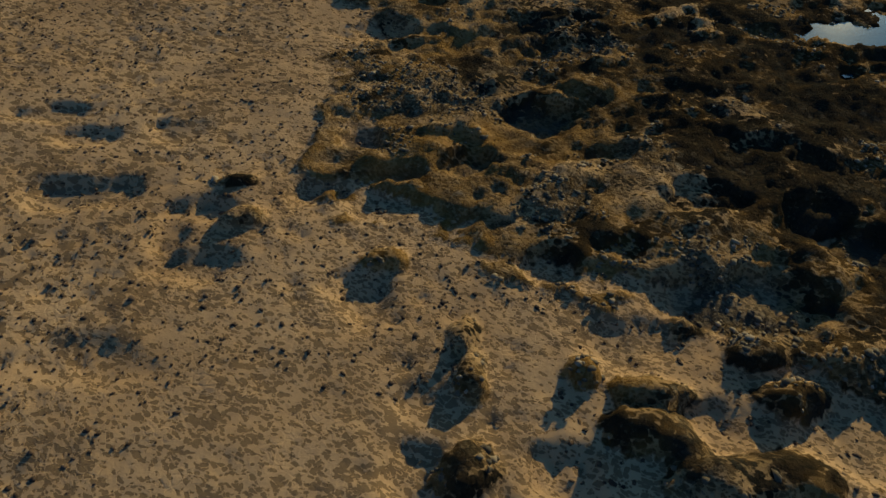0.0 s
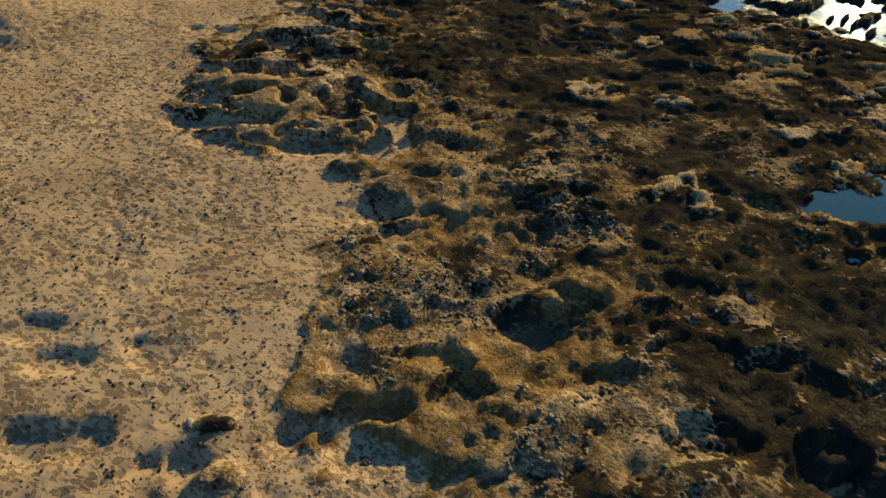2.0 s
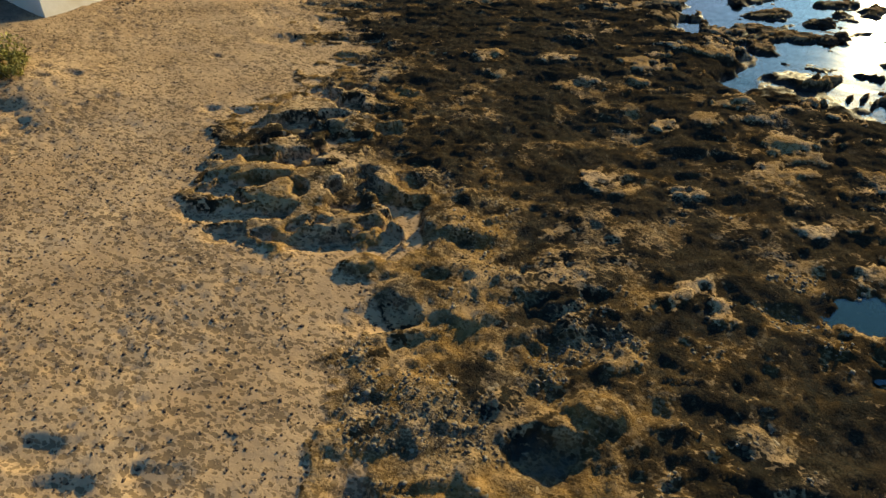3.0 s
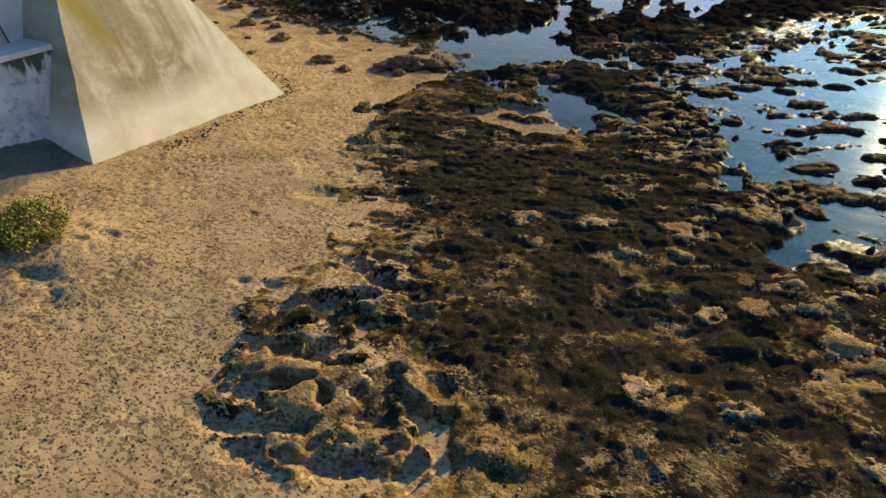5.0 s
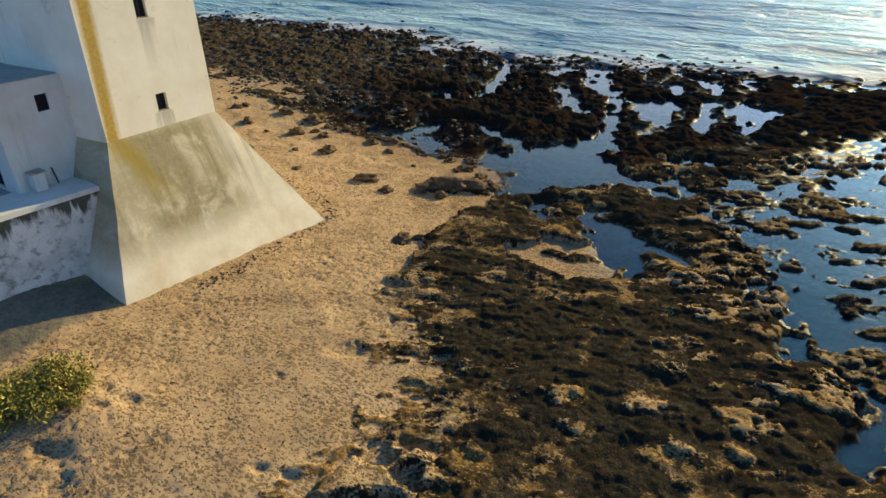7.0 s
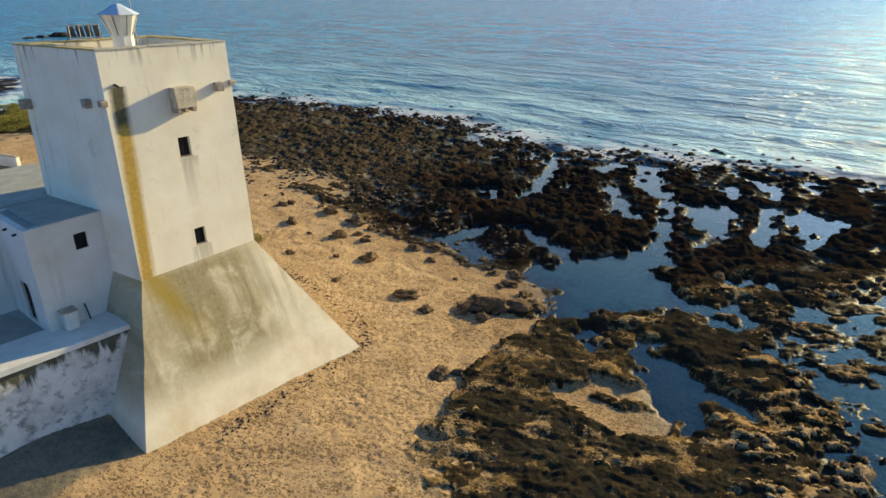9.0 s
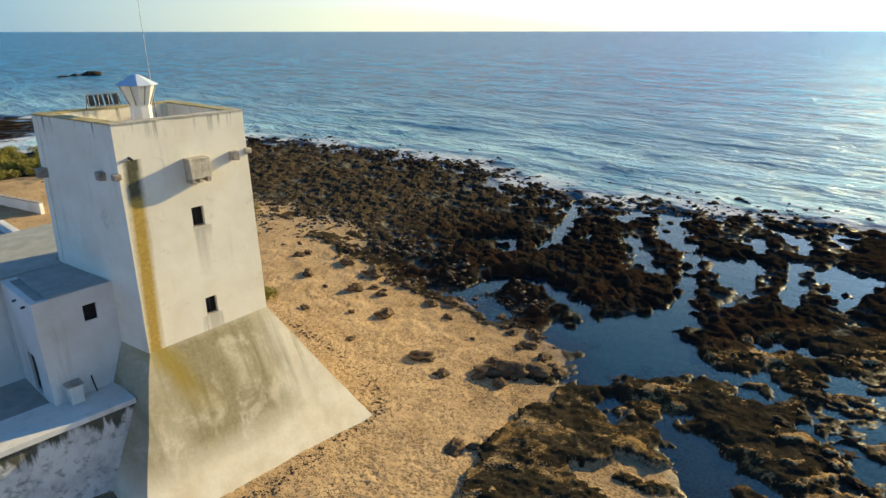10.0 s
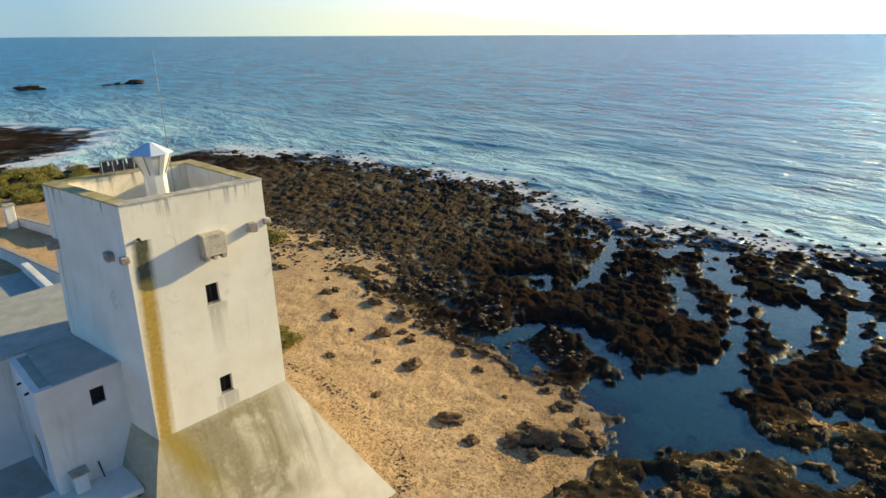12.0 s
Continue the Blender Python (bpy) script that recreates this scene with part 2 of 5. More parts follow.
HUMPS += [(-19.4, -39.4, 0.7, 0.4, 0.4), (-20, -40, 0.8, 0.4, 0.4), (-21.8, -39.4, 1.2, 0.5, 0.45), (-21.3, -40.2, 0.7, 0.5, 0.4), (-18.9, -40.8, 0.8, 0.5, 0.4), (-17.3, -36.1, 0.6, 0.4, 0.3),
          (-17.8, -36.8, 0.6, 0.4, 0.3), (-17.1, -38.4, 1.2, 0.5, 0.4), (-13.1, -34.9, 0.9, 0.7, 0.45), (-11.4, -27.4, 0.7, 0.5, 0.4), (-20.7, -30.2, 0.5, 0.3, 0.3), (-19.8, -29.4, 0.5, 0.3, 0.3), (-10.3, -33.1, 0.9, 0.4, 0.4)]
# Weed-grown outcrops in the sandy tongue before the pools.
HUMPS += [(19.1, -11.9, 1.6, 0.8, 0.5), (19, -14, 1.2, 0.7, 0.4), (16.7, -14.9, 1.1, 0.8, 0.4), (15.4, -14.6, 1.0, 0.6, 0.3), (14, -17.2, 1.3, 1.0, 0.4), (17.2, -18.2, 1.1, 0.5, 0.4),
          (17.5, -19.8, 1.3, 0.6, 0.4), (21.2, -6.2, 1.3, 0.9, 0.5), (23.2, -8.5, 1.5, 0.9, 0.5), (10.6, -14.4, 1.1, 0.6, 0.35), (12.2, -13.2, 1.3, 0.6, 0.3)]

# Outlines of the wider pools, and the slabs that stand in the lagoon: x, y, half length, half width.
BASINS = [[(28, -25.2), (33.4, -24.9), (37.5, -24), (37.8, -26.6), (36.8, -29.5), (40.2, -30.3), (42.6, -31), (38, -33), (41.3, -34.8), (48, -36.8), (58, -40), (60, -58), (30, -60), (14, -46),
           (11.5, -39), (13.5, -35.4), (15.1, -33.4), (17.8, -33.2), (20.4, -31.8), (23.2, -30.4), (25.4, -28.4)]]
BASINS += [[(57.5, -9.6), (56.8, -12.2), (61.4, -13.4), (54, -15.4), (48.3, -16.4), (48.8, -13.2), (53, -11)],
          [(59.4, -19.6), (64.7, -20.9), (60.7, -23), (63.2, -25), (58, -25.4), (56.5, -23.8), (48.5, -24), (53.4, -22), (56.2, -21.6)],
          [(37.8, -9), (41.5, -10.5), (39.6, -13.2), (36.2, -14.4), (33.4, -17), (31.1, -19.3), (30, -16.8), (28.6, -13.5), (26, -11), (30.5, -8)],
          [(24.4, -16.6), (25.6, -18.2), (23.5, -19.6), (23.7, -21.4), (19.9, -22.6), (17.6, -22), (20.6, -19.4)]]
ISLES = [(29.5, -29.1, 1.3, 0.7), (24.3, -31.2, 0.7, 0.5), (31.8, -33.6, 0.9, 0.4), (30.3, -35.6, 1.6, 0.6), (26.1, -37.2, 1.6, 0.7), (29.1, -38.8, 1.2, 0.6), (22.3, -34.5, 0.5, 0.3),
         (24.6, -35.2, 0.9, 0.4), (19.3, -36.6, 1.2, 0.6), (16.8, -35.6, 0.9, 0.5), (15.9, -37.4, 1.1, 0.7), (13.8, -36.6, 1.0, 0.6), (14.5, -34.2, 0.6, 0.5), (12.5, -34.8, 1.0, 0.6),
         (16.6, -38.6, 1.0, 0.7), (31.2, -31.2, 1.5, 0.5), (33.5, -31.6, 1.8, 0.6), (18.7, -38.8, 0.8, 0.5), (35.2, -37.6, 1.4, 0.6), (23, -40, 1.5, 0.7), (33, -27.2, 1.2, 0.4)]


def oval(x, y, cx, cy, half_length, half_width):
    dx, dy = x - cx, y - cy
    return np.hypot((dx * 0.43 - dy * 0.9) / half_length, (dx * 0.9 + dy * 0.43) / half_width)


def land(x, y):
    """Height of the ground, and how far it is rock, weed and away from the open sea."""
    w1, w2 = fbm(x / 1.7, y / 1.7, 3, 3), fbm(x / 1.7, y / 1.7, 8, 3)
    wx, wy = x + 0.55 * w1, y + 0.55 * w2
    plane = np.clip(0.152 - 0.0302 * x + 0.0266 * y, -1.3, 1.6)
    plane = plane - np.clip(plane + 1.25, 0, 9) * step(98, 114, y)
    plane = plane + 0.10 * fbm(x / 6, y / 6, 41, 3)
    seaward, apron = step(14, 24, x), (1 - step(-4, 4, y)) * (0.30 + 0.70 * step(-6, 0, x))
    sand_in = inside(wx + 1.5 * seaward * fbm(x / 3.2, y / 3.2, 11, 4), wy + 1.5 * seaward * fbm(x / 3.2, y / 3.2, 12, 4), SAND)
    sand_in = np.maximum(sand_in, inside(wx, wy, SPIT)) + 0.7 * fbm(x / 1.3, y / 1.0, 13, 4, 0.6)
    off = inside(x + 2.2 * fbm(x / 9, y / 9, 21, 4), y + 2.2 * fbm(x / 9, y / 9, 22, 4), COAST)
    weed = np.maximum(step(-1.5, 2.5, inside(x + 2 * w1, y + 2 * w2, WEED)), step(100, 112, y + 3 * w1))
    weed = np.maximum(weed, step(0.2, 2.5, -sand_in) * step(22, 26, x) * step(-9, -4, y))
    slab = step(-4, 4, 0.55 * x - 0.6 * (y + 27)) * (1 - weed)
    pool = np.full(x.shape, 1e3)
    px, py = x + 0.9 * w1 + 0.35 * fbm(x / 0.6, y / 0.6, 31, 2), y + 0.9 * w2
    heads, _, head_size = cells(x / 1.7 + 0.4 * w1, y / 1.7 + 0.4 * w2, 83)
    for chain, half in POOLS:
        pool = np.minimum(pool, to_line(px, py, chain) - half)
    for outline in BASINS:
        pool = np.minimum(pool, -inside(px, py, outline))
    # rounded heads of rock crowd in from the banks
    bank_rocks = np.where(x > 16, 1.5 * (0.62 - heads) * (head_size > 0.35) * step(14, 20, x), 0)
    pool = np.where(pool > -1.6, pool + np.clip(bank_rocks, -0.35, 0.8) + 0.5 * fbm(x / 1.1, y / 1.1, 84, 3) * step(14, 20, x), pool)

    # sand, with trodden dimples
    sand = plane + 0.035 * fbm(x / 0.9, y / 0.9, 42, 3)
    sand = np.minimum(sand, SEA - 0.05 + 0.085 * pool)
    f1, f2, own = cells(x / 0.44 + 0.6 * w1, y / 0.44 + 0.6 * w2, 43)
    tread = 0.35 + 0.65 * step(-0.35, 0.25, fbm(x / 4, y / 4, 44, 2))
    sand = sand - (sand > SEA + 0.35) * (0.025 + 0.045 * own) * tread * (1 - step(0.12, 0.20 + 0.22 * own, f1)) * (own > 0.15)
    bank = 1.15 * np.exp(-(((x + 6) / 4.5) ** 2 + ((y - 1.5) / 3.2) ** 2)) + 0.45 * np.exp(-(((x + 8.5) / 2.6) ** 2 + ((y + 9.5) / 3.0) ** 2))
    sand = sand + bank * (x < 6)

    # rock: a crust with round holes by the sand, rubble, plates to the south, weed-grown lumps to seaward
    low = step(-1.5, 2.0, inside(x + 1.5 * w1, y + 1.5 * w2, LOW))
    holed = step(-1.0, 1.5, inside(x + 1.2 * w1, y + 1.2 * w2, CRUST)) * (1 - 0.8 * step(3.0, 7.0, -sand_in))
    hx, hy = x + 0.9 * w1, y + 0.9 * w2
    g1, g2, gown = cells((0.5 * hx - 0.866 * hy) / 1.25, (0.866 * hx + 0.5 * hy) / 0.72, 51)
    hole = 1 - step(0.80, 1.0, (g1 + 0.20 * fbm(x / 0.4, y / 0.4, 68, 3)) / (0.12 + 0.50 * gown))
    c1, c2, cown = cells(x / 0.36, y / 0.36, 52)
    cobble = 0.17 * (0.55 - c1) * (0.3 + cown)
    fine = 0.10 * fbm(x / 0.6, y / 0.6, 54, 3)
    run = fbm((0.5 * hx - 0.866 * hy) / 1.5, (0.866 * hx + 0.5 * hy) / 0.75, 78, 4, 0.5)
    hole = np.maximum(hole * (gown > 0.32), step(0.16, 0.26, run))
    crust = 0.20 - 0.40 * hole + 0.15 * fbm(x / 2.2, y / 2.2, 63, 3) + 0.55 * fine + 0.15 * cobble
    hollow = step(0.05, 0.45, fbm(x / 2.6, y / 2.6, 53, 3))
    rubble = 0.06 - 0.15 * hollow + 0.13 * fbm(x / 1.1, y / 1.1, 64, 3) + fine + cobble
    a, b = (0.50 * wx - 0.866 * wy), (0.866 * wx + 0.50 * wy)
    strata = 0.62 * fbm(a / 2.3 + 0.3 * w1, b / 1.0 + 0.3 * w2, 55, 5, 0.6) - 0.02
    level = np.floor(strata / 0.15) * 0.15
    plate = 0.65 * level + 0.10 * step(0.45, 1.0, (strata - level) / 0.15) + 0.20 * fbm(x / 4, y / 4, 66, 3) + 0.9 * fine + 0.35 * cobble
    l1, l2, lown = cells(wx / 1.5, wy / 1.5, 57)
    k1, _, kown = cells(wx / 0.75, wy / 0.75, 86)
    lump = 0.30 * np.sqrt(np.clip(1 - (l1 / 0.62) ** 2, 0, 1)) * (0.4 + lown) + 0.20 * np.sqrt(np.clip(1 - (k1 / 0.58) ** 2, 0, 1)) * kown
    lump = lump + 0.40 * fbm(x / 5, y / 5, 58, 3) + 0.30 * fbm(x / 1.1, y / 1.1, 59, 5, 0.6) - 0.22
    relief = rubble * (1 - slab) + 0.7 * plate * slab
    relief = relief * (1 - holed) + crust * holed
    flat = np.maximum(apron, 0.75 * (x < -3)) * (1 - holed) * (1 - step(5, 11, -sand_in)) * (1 - weed)
    east = step(-6, 4, x)
    ledge = fbm(a / 1.9, b / 0.85, 81, 5, 0.58)
    relief = relief * (1 - flat) + ((0.26 - 0.11 * east) * ledge + (0.10 - 0.05 * east) * step(0.02, 0.10, ledge) - 0.05 + 0.6 * fine + 0.5 * cobble) * flat
    rim = 1 - step(0.0, 6.0, -sand_in)
    upshore = step(10, 24, y) * (1 - step(9, 20, -sand_in)) * weed
    relief = relief * (0.7 + 0.3 * step(0.0, 2.5, -sand_in))
    relief = relief * (1 - weed) + (lump * (1 - 0.55 * rim) * (1 - 0.35 * upshore) - 0.10 * rim - 0.05 * upshore) * weed
    ragged = 0.5 * fbm(x / 0.7, y / 0.7, 67, 4, 0.65)
    crown = np.zeros(x.shape)
    for cx, cy, hl, hw in CROWNS:
        crown = np.maximum(crown, 1 - step(0.62, 1.08, oval(wx, wy, cx, cy, 1.25 * hl, 1.25 * hw) + 2.2 * ragged))
    scraps = fbm((0.5 * wx - 0.866 * wy) / 1.9, (0.866 * wx + 0.5 * wy) / 0.8, 69, 5, 0.62) + 0.25 * fbm(x / 7, y / 7, 70, 2)
    crown = np.maximum(crown, step(2, 9, 0.55 * x - 0.6 * (y + 27)) * (1 - weed) * 0.9 * step(0.21, 0.30, scraps))
    crown = crown * (0.25 + 0.75 * step(-0.30, 0.0, fbm(x / 0.45, y / 0.45, 77, 3, 0.6)))
    crown = 0.92 * crown
    relief = relief * (1 - 0.5 * crown) + 0.13 * crown
    # bare tan rock between the dark growth: nearly all by the sand, little in the middle, more by the water
    blot = fbm((0.5 * wx - 0.866 * wy) / 2.3, (0.866 * wx + 0.5 * wy) / 1.3, 79, 6, 0.62) + 0.2 * relief
    north_side = step(2, 14, y)
    inner = step(0.3, 7.5 - 4.0 * step(2, 10, x) * (1 - north_side), -sand_in + 0.8 * w2)
    bare = 0.72 * inner - 0.45 + 0.30 * step(8, 14, x) * inner * (1 - north_side) - (0.22 + 0.25 * step(8, 14, x)) * inner * (1 - step(0.5, 4.5, pool)) * (1 - step(-27, -21, y)) - 0.22 * inner * (1 - step(-16, -4, x + 0.4 * (y + 34)))
    bare = bare + 0.6 * (1 - inner) * step(8, 12, x) * (1 - step(-8, -2, y))
    bare = np.maximum(step(bare - 0.04, bare + 0.10, blot), 0.85 * holed * (1 - inner)) * (1 - weed)
    relief = relief + 0.07 * bare
    north = step(30, 60, y) * (1 - weed)
    relief = relief + north * (0.35 * fbm(x / 2.5, y / 2.5, 60, 3) - 0.2)
    rock = plane + relief - 0.45 * low * (1 - weed) * (1 - 0.6 * crown) + np.where(sand_in < 0, -0.08 - 0.08 * east + (0.17 + 0.03 * east) * step(0, 2.5 + 5.5 * east, -sand_in), -0.12)
    craggy = 0.22 * fbm(x / 0.55, y / 0.45, 85, 4, 0.6)
    rock = np.minimum(rock, SEA - 0.35 + 1.1 * (np.clip(pool, -0.6, 99) + 0.25) + craggy)
    rock = np.minimum(rock, SEA + 0.12 + (0.22 + 1.2 * (1 - step(8, 14, x)) + 1.2 * weed) * np.clip(pool, 0, 99) + 0.6 * relief)
    # towards the pools the beach slopes down, and the rocks at its foot with it
    skirt = seaward * step(-14, -8, y) * (1 - step(3, 8, -sand_in))
    rock = np.where(skirt > 0, np.minimum(rock, rock * (1 - skirt) + (sand + 0.02 + 0.9 * relief + 0.05 * np.clip(-sand_in, 0, 8)) * skirt), rock)
    # islets of the lagoon: ragged slabs just above the water
    islet = fbm(a / 2.4, b / 1.3, 80, 6, 0.6) + 0.06 + 0.22 * (1 - step(0.5, 9, inside(px, py, BASINS[0])))
    for cx, cy, hl, hw in ISLES:
        islet = np.maximum(islet, islet + 0.75 * np.clip(1.25 - oval(wx, wy, cx, cy, hl, hw), 0, 1))
    slabs = np.clip(islet - 0.30, -1, 0.22) + 0.12 * fbm(x / 0.4, y / 0.35, 87, 3, 0.6)
    rock = np.where(inside(px, py, BASINS[0]) > 0, np.maximum(rock, SEA + 0.95 * slabs + 0.5 * fine), rock)
    crown = np.where(inside(px, py, BASINS[0]) > 0, 0.95 * step(0.16, 0.30, slabs + 0.5 * ragged * 0.3), crown)
    buried = np.where(sand_in > 0, sand + 0.7 * relief - 0.09 * sand_in - 0.12, 1e3)
    rock = np.minimum(rock, buried)
    reef = np.zeros(x.shape)
    nx, ny = x + 0.18 * w1, y + 0.18 * w2
    for cx, cy, hl, hw, tall in HUMPS:
        q = oval(nx, ny, cx, cy, hl, hw) + (1.5 if cx > 5 else 1.0) * ragged
        rock = np.maximum(rock, np.minimum(plane, sand + 0.05) - 0.12 + (tall * (0.40 if cx > 5 else 0.7) + 0.12) * (1 - step(0.25, 1.25, q)) + 0.14 * fbm(x / 0.45, y / 0.45, 61, 4) - 2.0 * step(1.1, 1.8, q))
        if cx > 5:
            reef = np.maximum(reef, 1 - step(0.9, 1.4, q))
    shore = np.minimum(rock, SEA + 0.045 * off + 0.75 * (fbm(x / 1.5, y / 1.5, 62, 4) + 0.02) + np.clip(off, -60, 0) * 0.05)
    rock = np.where(off < 15, shore, rock)
    # the sand thins out over the rock: quickly by the camera's start, in a broad apron before the pools
    thin = np.clip(-sand_in, 0, 30)
    sand = np.where(sand_in < 0, np.minimum(sand, plane - 0.03 * np.minimum(thin, 1) - (0.045 - 0.020 * apron - 0.03 * holed) * np.clip(thin - 1, 0, 12) - 0.45 * low * (1 - apron * (1 - step(1, 6, thin)))), sand)
    sand = sand - (1.2 * weed * step(1.5, 5, thin) + 0.8 * step(9, 13, thin)) * (1 - upshore) + 0.22 * upshore * step(1, 5, thin)
    sand = np.where(off < 19, np.minimum(sand, SEA - 0.9 + 0.05 * np.clip(off, -200, 12)), sand)
    sunk = np.zeros(x.shape)
    for cx, cy, hl, hw, deep in HOLLOWS:
        q = oval(nx, ny, cx, cy, hl, hw) + 1.1 * ragged
        cut = 0.42 * min(deep, 0.45) * (1 - step(0.35, 1.1, q))
        sunk = np.maximum(sunk, cut)
        rock, sand = rock - cut - 0.10 * (1 - step(0.6, 0.9, q)), sand - 0.9 * cut
    h = np.maximum(rock, sand)
    stony = step(-0.03, 0.05, rock - sand)
    # crest: relief height that steers the light and shade put into the rock's colour
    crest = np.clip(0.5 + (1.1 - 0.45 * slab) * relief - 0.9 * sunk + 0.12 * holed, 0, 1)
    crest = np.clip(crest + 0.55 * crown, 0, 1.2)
    # grey floors of pits and hollows: silt, and shade put into the colour
    silt_shade = np.maximum((sand_in < 0.5) * (1 - step(0.12, 0.34, crest)), step(0.12, 0.30, sunk))
    silt_shade = np.maximum(silt_shade, 1 - step(0.75, 1.1, np.hypot((x + 7.5) / 6.0, (y + 1.2) / 2.3) + 0.25 * w1))
    speck = fbm(x / 1.0, y / 0.8, 82, 5, 0.65)
    zone = 0.52 + (0.30 + 0.22 * step(-9, 0, x)) * step(0.5, 7, -sand_in + 1.5 * w2) + 0.10 * slab + 0.30 * step(4, 12, x) + 0.15 * step(36.5, 39.5, -y) * (1 - step(-12, -6, x)) - 0.06 * flat * (1 - step(3, 9, -sand_in))
    soft = np.clip(zone + 1.2 * blot + 1.2 * speck - 0.25 * bare - 0.35 * relief + 0.35 * skirt, 0, 1)
    dark = np.maximum(0.95 * reef * step(-0.45, -0.1, blot), soft * (1 - crown))
    return h, stony, weed, off, crest, dark, silt_shade


def height(x, y):
    return float(land(np.array([float(x)]), np.array([float(y)]))[0][0])


# ---- one sheet of ground, finest where the camera passes ----
def spread(*stretches):
    """Coordinates with a spacing that grows: (from, to, spacing at the start, spacing at the end)."""
    out = []
    for lo, hi, d0, d1 in stretches:
        p = lo
        while p < hi - 1e-6:
            out.append(p)
            p += d0 + (d1 - d0) * (p - lo) / (hi - lo)
    return np.array(out + [stretches[-1][1]])


ORIGIN, AHEAD = (-26.0, -38.0), radians(37)
grid_u = spread((-300, -6, 40, 0.2), (-6, 44, 0.105, 0.105), (44, 130, 0.11, 0.42), (130, 330, 0.5, 4), (330, 4600, 8, 600))
side = spread((0, 21, 0.105, 0.105), (21, 60, 0.12, 0.4), (60, 150, 0.5, 1.6), (150, 3800, 3, 500))
grid_v = np.concatenate([-side[:0:-1], side])
GU, GV = np.meshgrid(grid_u, grid_v, indexing="ij")
GX = ORIGIN[0] + GU * math.cos(AHEAD) + GV * math.sin(AHEAD)
GY = ORIGIN[1] + GU * math.sin(AHEAD) - GV * math.cos(AHEAD)
GH, G_STONY, G_WEED, G_OFF, G_CREST, G_DARK, G_SILT_SHADE = (a.reshape(GU.shape) for a in land(GX.ravel(), GY.ravel()))


def sheet(name, x, y, z, keep, fields, mat):
    """A grid of quads where keep holds, with a float on each vertex for every field."""
    nu, nv = x.shape
    idx = np.arange(nu * nv).reshape(nu, nv)
    quads = np.stack([idx[:-1, :-1], idx[:-1, 1:], idx[1:, 1:], idx[1:, :-1]], -1)[keep].reshape(-1, 4)
    used, quads = np.unique(quads, return_inverse=True)
    quads = quads.reshape(-1, 4)
    me = bpy.data.meshes.new(name)
    me.vertices.add(len(used))
    me.vertices.foreach_set("co", np.stack([x.ravel()[used], y.ravel()[used], z.ravel()[used]], -1).astype(np.float32).ravel())
    me.loops.add(quads.size)
    me.loops.foreach_set("vertex_index", quads.ravel().astype(np.int32))
    me.polygons.add(len(quads))
    me.polygons.foreach_set("loop_start", np.arange(0, quads.size, 4, dtype=np.int32))
    me.update(calc_edges=True)
    me.polygons.foreach_set("use_smooth", np.ones(len(quads), bool))
    for key, values in fields.items():
        at = me.attributes.new(key, "FLOAT", "POINT")
        at.data.foreach_set("value", values.ravel()[used].astype(np.float32))
    me.materials.append(mat)
    me.validate()
    return new(name, me)


